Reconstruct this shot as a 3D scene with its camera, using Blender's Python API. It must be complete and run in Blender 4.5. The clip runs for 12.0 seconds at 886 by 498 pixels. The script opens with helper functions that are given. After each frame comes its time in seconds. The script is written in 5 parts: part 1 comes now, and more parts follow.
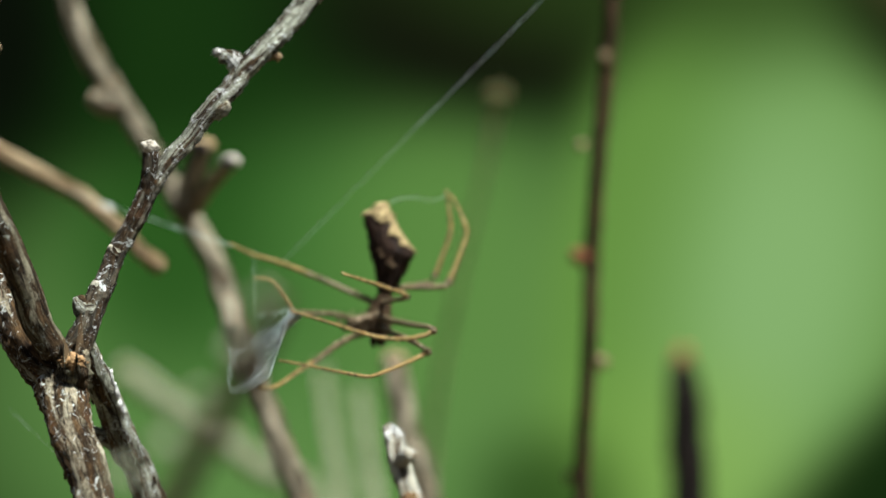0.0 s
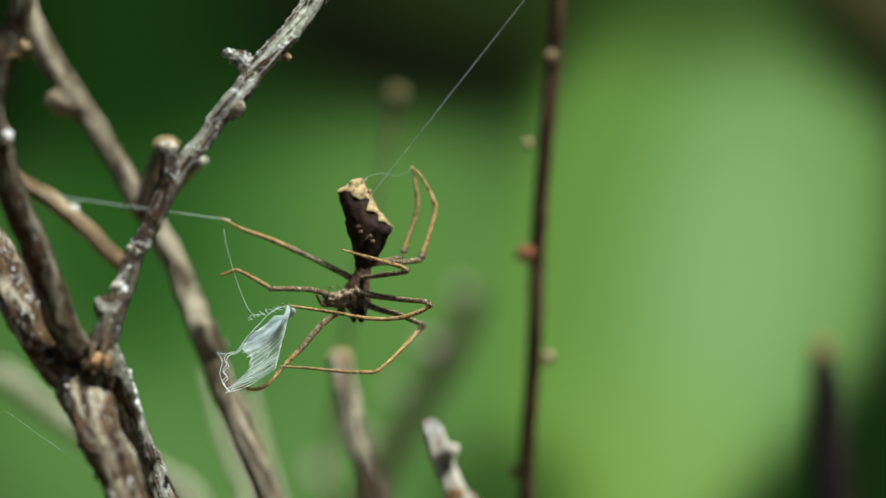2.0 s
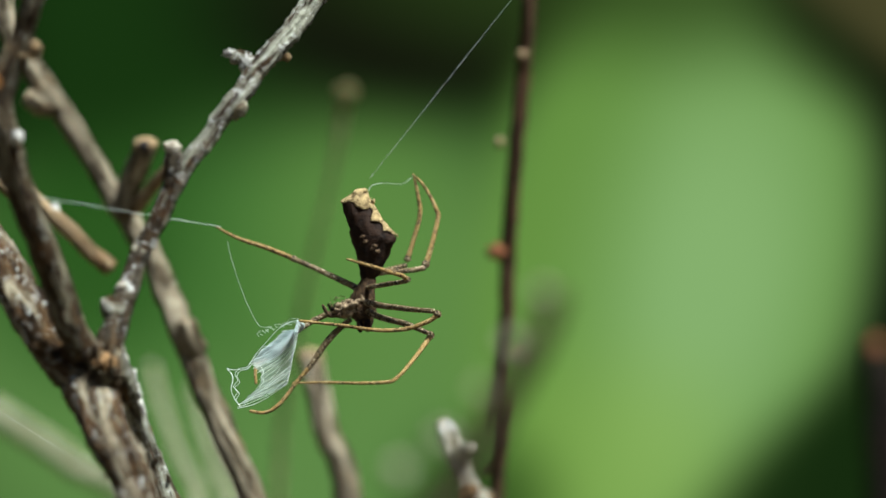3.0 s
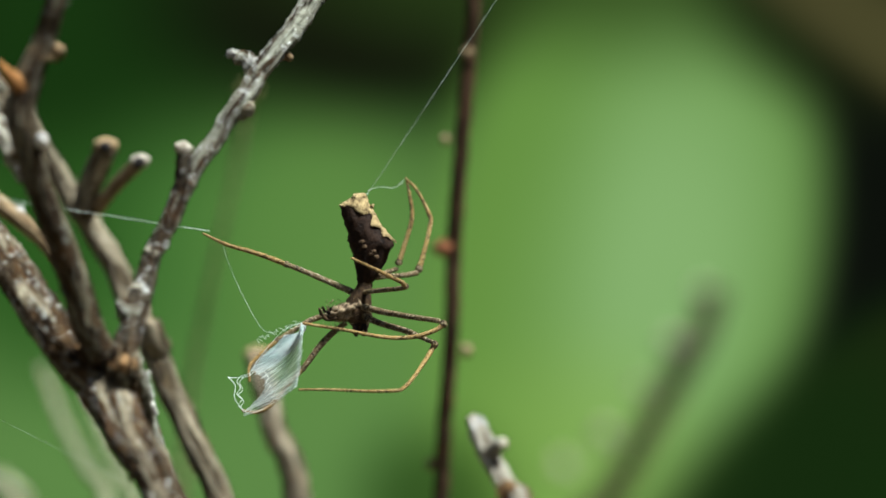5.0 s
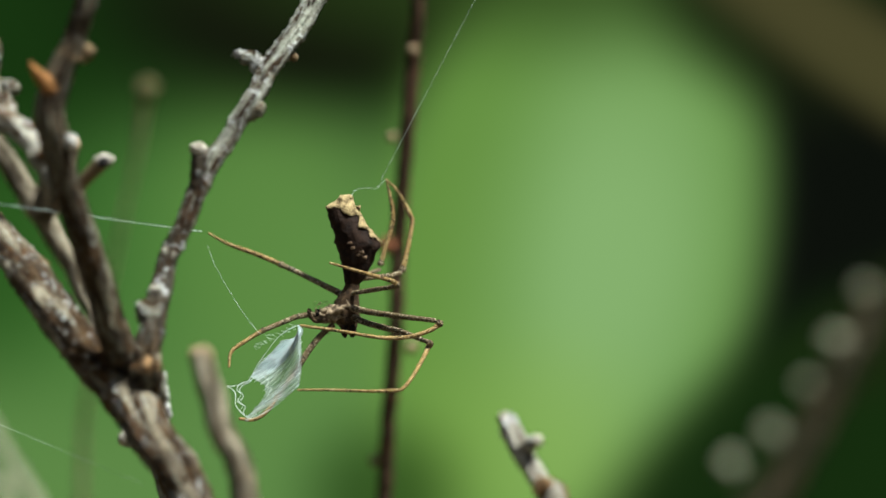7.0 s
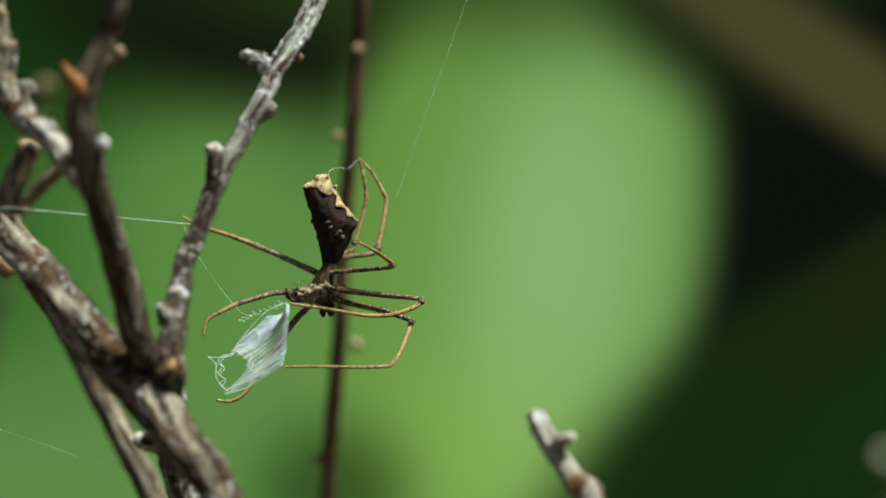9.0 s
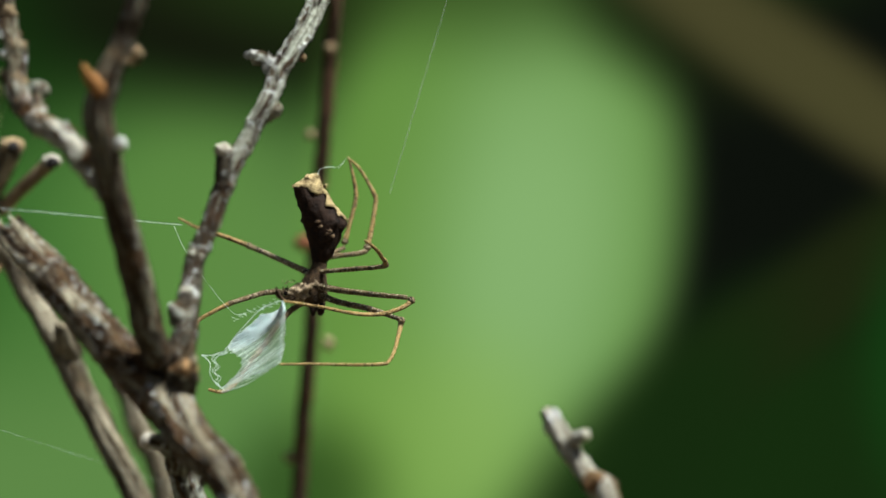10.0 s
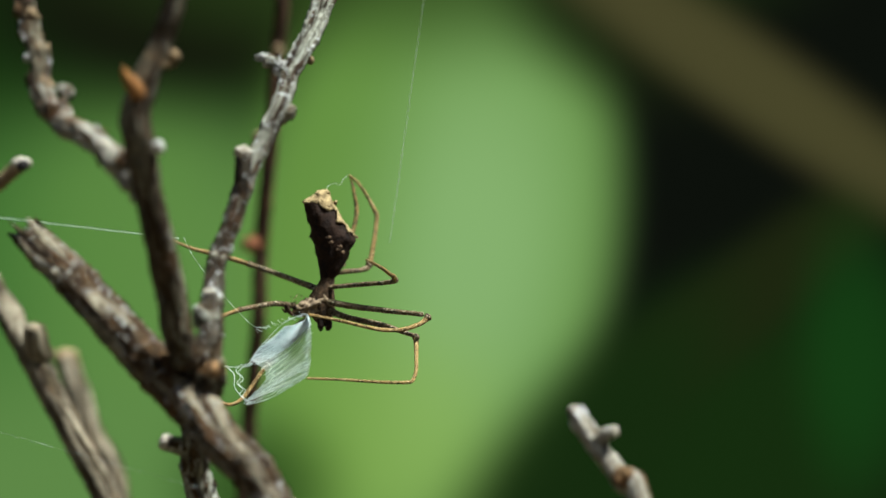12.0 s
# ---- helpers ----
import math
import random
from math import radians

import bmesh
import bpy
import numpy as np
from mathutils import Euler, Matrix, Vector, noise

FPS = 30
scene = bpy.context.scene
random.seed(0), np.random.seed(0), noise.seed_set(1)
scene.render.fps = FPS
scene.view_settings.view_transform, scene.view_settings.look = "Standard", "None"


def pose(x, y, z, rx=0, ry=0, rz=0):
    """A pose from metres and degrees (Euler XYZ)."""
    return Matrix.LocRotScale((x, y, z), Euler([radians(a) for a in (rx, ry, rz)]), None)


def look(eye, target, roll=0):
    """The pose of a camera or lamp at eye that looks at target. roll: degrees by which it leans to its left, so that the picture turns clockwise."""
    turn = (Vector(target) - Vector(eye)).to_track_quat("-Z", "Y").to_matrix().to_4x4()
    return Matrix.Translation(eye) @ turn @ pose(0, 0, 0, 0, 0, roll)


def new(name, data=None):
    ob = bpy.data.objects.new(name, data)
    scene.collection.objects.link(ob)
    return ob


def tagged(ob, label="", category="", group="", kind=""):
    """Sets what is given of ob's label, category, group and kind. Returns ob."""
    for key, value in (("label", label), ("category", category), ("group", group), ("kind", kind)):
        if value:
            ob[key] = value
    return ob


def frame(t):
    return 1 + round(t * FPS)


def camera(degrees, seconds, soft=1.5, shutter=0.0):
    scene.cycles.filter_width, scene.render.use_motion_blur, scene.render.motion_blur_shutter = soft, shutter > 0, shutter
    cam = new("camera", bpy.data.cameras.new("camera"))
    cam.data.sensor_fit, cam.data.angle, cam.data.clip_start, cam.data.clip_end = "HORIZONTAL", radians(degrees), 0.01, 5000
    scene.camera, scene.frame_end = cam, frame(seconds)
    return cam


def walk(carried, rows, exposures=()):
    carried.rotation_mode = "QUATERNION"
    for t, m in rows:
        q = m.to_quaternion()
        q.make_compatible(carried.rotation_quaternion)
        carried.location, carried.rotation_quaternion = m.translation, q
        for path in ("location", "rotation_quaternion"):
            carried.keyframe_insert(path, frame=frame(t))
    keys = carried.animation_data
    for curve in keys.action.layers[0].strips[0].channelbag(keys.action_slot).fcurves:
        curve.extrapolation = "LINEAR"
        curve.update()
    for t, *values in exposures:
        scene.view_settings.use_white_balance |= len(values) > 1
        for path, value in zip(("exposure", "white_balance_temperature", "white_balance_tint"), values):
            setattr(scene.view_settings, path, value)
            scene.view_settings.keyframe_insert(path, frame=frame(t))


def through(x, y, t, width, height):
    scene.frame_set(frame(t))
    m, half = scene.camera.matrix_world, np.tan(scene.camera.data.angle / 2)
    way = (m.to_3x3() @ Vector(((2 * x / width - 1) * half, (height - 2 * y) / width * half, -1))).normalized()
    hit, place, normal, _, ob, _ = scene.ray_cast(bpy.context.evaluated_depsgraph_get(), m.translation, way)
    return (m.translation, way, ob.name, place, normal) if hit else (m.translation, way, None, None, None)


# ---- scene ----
CM = 0.01
LIFT = 0.256  # height of the lens axis above the ground

cam = camera(20.0, 12.0, soft=1.5)
cam.data.dof.use_dof = True
cam.data.dof.aperture_fstop = 12.0
cam.data.dof.aperture_blades = 0


def at(x, y, z):
    """A place from centimetres about the lens axis."""
    return Vector((x * CM, y * CM, z * CM + LIFT))


# seconds, eye, target, roll; centimetres about the lens axis
EXPOSURE = 0.9
PATH = [
    (0.0, (9.245, -35.635, 0.033), (-0.079, 3.263, 0.097), 1.53),
    (0.5, (8.416, -36.061, 0.028), (-0.062, 3.031, 0.097), 1.58),
    (1.0, (7.606, -36.291, 0.002), (-0.081, 2.964, 0.087), 1.44),
    (1.5, (6.825, -36.465, -0.031), (-0.087, 2.933, 0.072), 1.22),
    (2.0, (6.079, -36.686, -0.046), (-0.063, 2.840, 0.062), 1.09),
    (2.5, (5.344, -36.912, -0.042), (-0.030, 2.725, 0.056), 1.02),
    (3.0, (4.606, -37.091, -0.047), (-0.005, 2.642, 0.045), 0.90),
    (5.0, (1.616, -37.596, -0.026), (0.018, 2.372, 0.006), 0.18),
    (5.5, (0.818, -37.656, -0.016), (0.011, 2.336, 0.004), 0.10),
    (6.0, (0.005, -37.715, 0.001), (-0.000, 2.285, -0.001), -0.01),
    (6.5, (-0.801, -37.771, 0.026), (-0.014, 2.221, -0.008), -0.15),
    (7.0, (-1.597, -37.818, 0.059), (-0.026, 2.151, -0.017), -0.27),
    (9.0, (-4.808, -37.765, 0.147), (-0.090, 1.955, -0.035), -0.74),
    (9.5, (-5.645, -37.754, 0.180), (-0.117, 1.862, -0.041), -0.82),
    (10.0, (-6.457, -37.737, 0.210), (-0.143, 1.761, -0.045), -0.89),
    (10.5, (-7.253, -37.706, 0.233), (-0.171, 1.661, -0.044), -0.98),
    (11.0, (-8.059, -37.654, 0.244), (-0.205, 1.566, -0.040), -1.08),
    (11.5, (-8.881, -37.597, 0.243), (-0.251, 1.460, -0.035), -1.16),
    (12.0, (-9.693, -37.522, 0.270), (-0.314, 1.361, -0.033), -1.22),
]
walk(cam, [(t, look(at(*eye), at(*aim), roll)) for t, eye, aim, roll in PATH], exposures=[(0.0, EXPOSURE), (12.0, EXPOSURE)])

# how far the lens is focused, in centimetres along its axis
FOCUS = [(0.0, 36.8), (0.6, 37.3), (1.2, 38.8), (1.8, 40.2), (2.6, 41.0), (5.0, 41.2), (12.0, 41.5)]

# ---- light ----
world = bpy.data.worlds.new("world")
scene.world = world
world.use_nodes = True
wn = world.node_tree
sky = wn.nodes.new("ShaderNodeTexSky")
sky.sky_type = "NISHITA"
sky.sun_disc = False
sky.sun_elevation = radians(80)
sky.sun_rotation = radians(200)
sky.dust_density = 1.5
sky.ozone_density = 0.5
wn.links.new(sky.outputs[0], wn.nodes["Background"].inputs[0])
wn.nodes["Background"].inputs[1].default_value = 0.022
lamp = bpy.data.lights.new("sun", "SUN")
lamp.energy = 5.0
lamp.angle = radians(8)
lamp.color = (1.0, 0.98, 0.94)
sun = new("sun", lamp)
sun.matrix_world = look(Vector((0.38, -0.24, 1.15)), Vector((0, 0, LIFT - 0.02)))


# ---- materials ----
def srgb(r, g, b, gain=1.0):
    return tuple(((c / 255.0 + 0.055) / 1.055) ** 2.4 / gain if c > 10 else c / 255.0 / 12.92 / gain for c in (r, g, b)) + (1.0,)


class Nodes:
    """A small helper to wire a node material."""

    def __init__(self, name, rough=0.8):
        self.mat = bpy.data.materials.new(name)
        self.mat.use_nodes = True
        self.tree = self.mat.node_tree
        self.bsdf = self.tree.nodes["Principled BSDF"]
        self.bsdf.inputs["Roughness"].default_value = rough
        self.bsdf.inputs["Specular IOR Level"].default_value = 0.2

    def node(self, kind, **inputs):
        n = self.tree.nodes.new(kind)
        for key, value in inputs.items():
            self.put(n.inputs[key.replace("_", " ")], value)
        return n

    def put(self, socket, value):
        if isinstance(value, bpy.types.NodeSocket):
            self.tree.links.new(value, socket)
        else:
            socket.default_value = value

    def coords(self, out="Object", scale=(1, 1, 1), loc=(0, 0, 0), rot=(0, 0, 0)):
        tc = self.tree.nodes.new("ShaderNodeTexCoord")
        m = self.node("ShaderNodeMapping", Vector=tc.outputs[out])
        m.inputs["Scale"].default_value = scale
        m.inputs["Location"].default_value = loc
        m.inputs["Rotation"].default_value = rot
        return m.outputs[0]

    def noise(self, vec, scale, detail=6.0, rough=0.6, distort=0.0):
        n = self.node("ShaderNodeTexNoise", Vector=vec, Scale=scale, Detail=detail, Roughness=rough, Distortion=distort)
        return n.outputs["Fac"]

    def ramp(self, fac, stops):
        n = self.tree.nodes.new("ShaderNodeValToRGB")
        self.put(n.inputs[0], fac)
        e = n.color_ramp.elements
        while len(e) < len(stops):
            e.new(0.5)
        for el, (pos, col) in zip(e, stops):
            el.position, el.color = pos, col if len(col) == 4 else (*col, 1.0)
        return n.outputs[0]

    def mix(self, fac, a, b, mode="MIX"):
        n = self.tree.nodes.new("ShaderNodeMix")
        n.data_type, n.blend_type = "RGBA", mode
        self.put(n.inputs[0], fac)
        self.put(n.inputs[6], a)
        self.put(n.inputs[7], b)
        return n.outputs[2]

    def math(self, op, a, b=0.0, clamp=False):
        n = self.tree.nodes.new("ShaderNodeMath")
        n.operation, n.use_clamp = op, clamp
        self.put(n.inputs[0], a)
        self.put(n.inputs[1], b)
        return n.outputs[0]

    def bump(self, height, strength, distance):
        n = self.node("ShaderNodeBump", Strength=strength, Distance=distance, Height=height)
        self.put(self.bsdf.inputs["Normal"], n.outputs[0])

    def colour(self, value):
        self.put(self.bsdf.inputs["Base Color"], value)
        return self.mat


G0, G1 = (0, 0, 0, 1), (1, 1, 1, 1)


def bark(name, dark, mid, pale, crust, pale_share=0.5, crust_share=0.62, rough=0.85, bare=None):
    """Weathered bark: streaks along the limb, pale flakes, crusts of lichen and dark cracks."""
    m = Nodes(name, rough)
    ob = m.coords("Object")
    flake = m.noise(m.coords("UV", scale=(1.0, 0.17, 1.0), loc=(7.7, 0.4, 0)), 5.2, 10.0, 0.7, 0.7)
    streak = m.noise(m.coords("UV", scale=(1.0, 0.2, 1.0)), 11.0, 8.0, 0.72, 0.4)
    crack = m.noise(m.coords("UV", scale=(1.0, 0.13, 1.0), loc=(3.1, 1.7, 0)), 9.0, 9.0, 0.72, 0.5)
    tint = m.noise(m.coords("Object", loc=(0.5, 0.2, 0.1)), 140.0, 4.0, 0.6)
    grain = m.noise(ob, 1500.0, 7.0, 0.8)
    spots = m.noise(m.coords("Object", loc=(0.9, 0.4, 0.2)), 680.0, 7.0, 0.78, 0.9)
    rust = (mid[0] * 1.25, mid[1] * 0.9, mid[2] * 0.6, 1)
    light = m.mix(m.ramp(streak, [(0.4, G0), (0.6, G1)]), tuple(0.6 * p + 0.4 * q for p, q in zip(pale, mid)), pale)
    deep = m.mix(m.ramp(streak, [(0.42, G0), (0.64, G1)]), dark, mid)
    deep = m.mix(m.ramp(tint, [(0.54, G0), (0.68, (0.5, 0.5, 0.5, 1))]), deep, rust)
    cover = m.ramp(flake, [(pale_share - 0.03, G0), (pale_share + 0.05, G1)])
    if bare:  # the pale cover thins out towards the foot of the limb
        along = m.node("ShaderNodeSeparateXYZ", Vector=m.coords("UV"))
        cover = m.math("MULTIPLY", cover, m.ramp(m.math("DIVIDE", along.outputs[1], 10.0), [(bare[0] / 10, (0.15, 0.15, 0.15, 1)), (bare[1] / 10, G1)]))
    base = m.mix(cover, deep, light)
    base = m.mix(m.ramp(spots, [(crust_share, G0), (crust_share + 0.02, G1)]), base, crust)
    base = m.mix(m.ramp(crack, [(0.36, G1), (0.42, G0)]), base, (dark[0] * 0.5, dark[1] * 0.45, dark[2] * 0.4, 1))
    base = m.mix(0.8, base, m.ramp(grain, [(0.38, (0.35, 0.34, 0.33)), (0.5, (1, 1, 1)), (0.66, (1.45, 1.45, 1.45))]), "MULTIPLY")
    h = m.math("ADD", m.math("MULTIPLY", m.ramp(flake, [(pale_share - 0.04, G0), (pale_share + 0.04, G1)]), 0.4), m.math("MULTIPLY", m.math("ADD", m.ramp(crack, [(0.38, G0), (0.47, G1)]), grain), 0.35))
    fibre = m.noise(m.coords("UV", scale=(1.0, 0.045, 1.0), loc=(1.3, 5.2, 0)), 24.0, 6.0, 0.7, 0.35)
    base = m.mix(0.45, base, m.ramp(fibre, [(0.36, (0.42, 0.4, 0.37)), (0.5, (1, 1, 1)), (0.66, (1.3, 1.32, 1.3))]), "MULTIPLY")
    h = m.math("ADD", h, m.math("MULTIPLY", fibre, 0.6))
    m.bump(h, 1.0, 0.0008)
    return m.colour(base)


def plain(name, a, b, scale=900.0, rough=0.7, bump=0.0003, metal=0.0):
    """A finely mottled material between two colours."""
    m = Nodes(name, rough)
    ob = m.coords("Object")
    n1, n2 = m.noise(ob, scale, 6.0, 0.65, 0.3), m.noise(ob, scale * 5, 3.0, 0.6)
    m.bump(m.math("ADD", n1, m.math("MULTIPLY", n2, 0.4)), 0.7, bump)
    return m.colour(m.ramp(m.math("ADD", m.math("MULTIPLY", n1, 0.7), m.math("MULTIPLY", n2, 0.3)), [(0.36, a), (0.62, b)]))


def mottled(name, dark, mid, pale, scale, rough=0.6):
    """Leg cuticle: dark blotches and pale hairs on a tan ground."""
    m = Nodes(name, rough)
    ob = m.coords("Object")
    blotch, speck = m.noise(ob, scale, 5.0, 0.7, 0.6), m.noise(m.coords("Object", loc=(0.3, 0.7, 0.1)), scale * 3.1, 4.0, 0.7, 0.4)
    base = m.ramp(blotch, [(0.4, dark), (0.5, mid), (0.62, mid)])
    base = m.mix(m.ramp(speck, [(0.54, G0), (0.62, G1)]), base, pale)
    m.bump(m.math("ADD", blotch, speck), 0.8, 0.0004)
    return m.colour(base)


def silk_material(name, tint, through=0.5, alpha=None):
    m = Nodes(name, 0.45)
    m.bsdf.inputs["Base Color"].default_value = tint
    m.bsdf.inputs["Sheen Weight"].default_value = 1.0
    m.bsdf.inputs["Sheen Roughness"].default_value = 0.6
    m.bsdf.inputs["Transmission Weight"].default_value = 0.0
    tr = m.node("ShaderNodeBsdfTranslucent", Color=tint)
    mixer = m.node("ShaderNodeMixShader", Fac=through)
    m.tree.links.new(m.bsdf.outputs[0], mixer.inputs[1])
    m.tree.links.new(tr.outputs[0], mixer.inputs[2])
    last = mixer
    if alpha is not None:
        uv = m.coords("UV", scale=(1.1, 15.0, 1))
        lo, hi, most = alpha
        fac = m.ramp(m.noise(uv, 1.6, 5.0, 0.6, 0.6), [(lo, G0), (hi, (most, most, most, 1))])
        clear = m.node("ShaderNodeBsdfTransparent")
        last = m.node("ShaderNodeMixShader", Fac=fac)
        m.tree.links.new(clear.outputs[0], last.inputs[1])
        m.tree.links.new(mixer.outputs[0], last.inputs[2])
    m.tree.links.new(last.outputs[0], m.tree.nodes["Material Output"].inputs["Surface"])
    return m.mat


BARK_MAIN = bark("bark_grey", srgb(34, 25, 16), srgb(108, 87, 57), srgb(182, 190, 174), srgb(224, 234, 232), 0.5, 0.565)
BARK_LIMB = bark("bark_limb", srgb(31, 23, 15), srgb(94, 76, 51), srgb(182, 192, 176), srgb(226, 236, 234), 0.495, 0.565, bare=(2.0, 4.4))
BARK_TRUNK = bark("bark_trunk", srgb(33, 24, 16), srgb(106, 84, 54), srgb(184, 180, 156), srgb(222, 232, 228), 0.528, 0.58)
BARK_PALE = bark("bark_pale", srgb(70, 56, 38), srgb(126, 112, 84), srgb(194, 198, 178), srgb(224, 230, 224), 0.47, 0.6)
BARK_DARK = bark("bark_dark", srgb(40, 32, 22), srgb(98, 82, 58), srgb(156, 154, 132), srgb(192, 202, 194), 0.53, 0.6)
BARK_KNOBBY = bark("bark_knobby", srgb(74, 56, 36), srgb(148, 124, 88), srgb(206, 210, 194), srgb(228, 234, 230), 0.46, 0.57)
BARK_BACK = bark("bark_back", srgb(52, 45, 33), srgb(114, 104, 80), srgb(186, 180, 156), srgb(206, 206, 192), 0.5, 0.61)
BARK_TAN = bark("bark_tan", srgb(92, 74, 50), srgb(158, 134, 98), srgb(204, 186, 150), srgb(214, 206, 184), 0.5, 0.68)
BARK_STEM = bark("bark_stem", srgb(60, 44, 32), srgb(98, 74, 54), srgb(132, 106, 82), srgb(166, 146, 124), 0.54, 0.7)
BARK_BLACK = bark("bark_black", srgb(22, 18, 15), srgb(44, 36, 30), srgb(68, 56, 46), srgb(90, 80, 70), 0.66, 0.78)
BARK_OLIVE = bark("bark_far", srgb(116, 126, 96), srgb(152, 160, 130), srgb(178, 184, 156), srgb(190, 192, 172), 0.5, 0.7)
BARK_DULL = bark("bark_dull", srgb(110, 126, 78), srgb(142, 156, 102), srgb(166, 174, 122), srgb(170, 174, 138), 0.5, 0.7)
BARK_GREY = bark("bark_dim_grey", srgb(44, 36, 26), srgb(84, 72, 52), srgb(124, 118, 94), srgb(150, 152, 134), 0.53, 0.64)
WOOD_CUT = plain("cut_wood", srgb(108, 90, 64), srgb(182, 162, 126), 1200.0)
WOOD_ORANGE = plain("orange_wood", srgb(92, 62, 32), srgb(184, 134, 80), 700.0)
WOOD_TORN = plain("torn_wood", srgb(104, 78, 52), srgb(206, 172, 126), 600.0, 0.8, 0.0008)
BUD_RUST = plain("rust_bud", srgb(96, 58, 38), srgb(150, 100, 68), 700.0)
NODE_GREY = plain("node_grey", srgb(98, 102, 84), srgb(156, 162, 138), 600.0)
BUD_DULL = plain("dull_bud", srgb(66, 68, 40), srgb(98, 94, 58), 500.0)
BUD_PALE = plain("pale_bud", srgb(100, 84, 62), srgb(164, 146, 116), 700.0)
LICHEN = plain("white_lichen", srgb(128, 132, 128), srgb(222, 226, 222), 700.0, 0.9)
CHALK = plain("chalky_wood", srgb(124, 118, 102), srgb(204, 202, 190), 600.0, 0.9)
DARK_CORE = plain("dark_core", srgb(14, 14, 15), srgb(36, 34, 34), 1200.0)
SILK = silk_material("silk", (0.85, 0.96, 0.96, 1))
SILK_THIN = silk_material("silk_thin", (0.76, 0.88, 0.84, 1), 0.6)
SILK_VEIL = silk_material("silk_veil", (0.83, 0.96, 0.96, 1), 0.6, (0.0, 0.45, 0.6))
SILK_GAUZE = silk_material("silk_gauze", (0.78, 0.96, 0.95, 1), 0.6, (0.0, 0.5, 0.4))
LEG = mottled("leg_tan", srgb(64, 50, 27), srgb(150, 125, 76), srgb(190, 174, 128), 1000.0)
LEG_BANDED = mottled("leg_banded", srgb(20, 16, 12), srgb(98, 84, 58), srgb(184, 176, 148), 900.0, 0.65)
LEG_PALE = mottled("leg_pale", srgb(40, 34, 24), srgb(118, 106, 78), srgb(190, 186, 164), 900.0, 0.65)
BODY_DARK = plain("body_dark", srgb(5, 4, 3), srgb(46, 29, 15), 520.0, 0.75, 0.0005)
BODY_BROWN = plain("body_brown", srgb(12, 9, 7), srgb(90, 72, 50), 1100.0, 0.8, 0.0005)
BODY_FLECK = plain("body_fleck", srgb(50, 36, 26), srgb(112, 94, 72), 900.0, 0.8, 0.0004)
PLATE = plain("plate_tan", srgb(54, 39, 19), srgb(198, 180, 132), 1300.0, 0.85, 0.0006)
FACE = plain("face_hair", srgb(58, 46, 32), srgb(172, 156, 128), 1100.0, 0.85, 0.0005)
EYE = plain("eye_black", srgb(10, 8, 8), srgb(20, 16, 14), 400.0, 0.12, 0.00001)


# ---- shapes ----
BASE = {}


def thing(name, base, label, category, group=""):
    """An Empty at the base of a thing; its parts hang on it."""
    ob = new(name)
    ob.empty_display_size = 0.01
    ob.location = base
    BASE[ob] = Vector(base)
    return tagged(ob, label, category, group)


def part(name, bm, material, parent, label="", pivot=None):
    """Links a bmesh, built in world places, as one mesh under a thing or a part."""
    own = Vector(pivot) if pivot is not None else BASE[parent]
    bmesh.ops.translate(bm, verts=bm.verts, vec=-own)
    me = bpy.data.meshes.new(name)
    bm.to_mesh(me)
    bm.free()
    for p in me.polygons:
        p.use_smooth = True
    me.materials.append(material)
    ob = new(name, me)
    ob.parent = parent
    ob.location = own - BASE[parent]
    BASE[ob] = own
    if label:
        ob["label"] = label
    return ob


def spline(rows, step):
    """Rows of numbers, rounded off and evenly spaced by Catmull-Rom."""
    p = np.array(rows, float)
    p = np.vstack([2 * p[0] - p[1], p, 2 * p[-1] - p[-2]])
    out = []
    for i in range(1, len(p) - 2):
        n = max(2, int(np.linalg.norm(p[i + 1, :3] - p[i, :3]) / step))
        for u in np.arange(n) / n:
            out.append(0.5 * (2 * p[i] + (p[i + 1] - p[i - 1]) * u + (2 * p[i - 1] - 5 * p[i] + 4 * p[i + 1] - p[i + 2]) * u**2
                              + (3 * p[i] - p[i - 1] - 3 * p[i + 1] + p[i + 2]) * u**3))
    out.append(p[-2])
    return np.array(out)


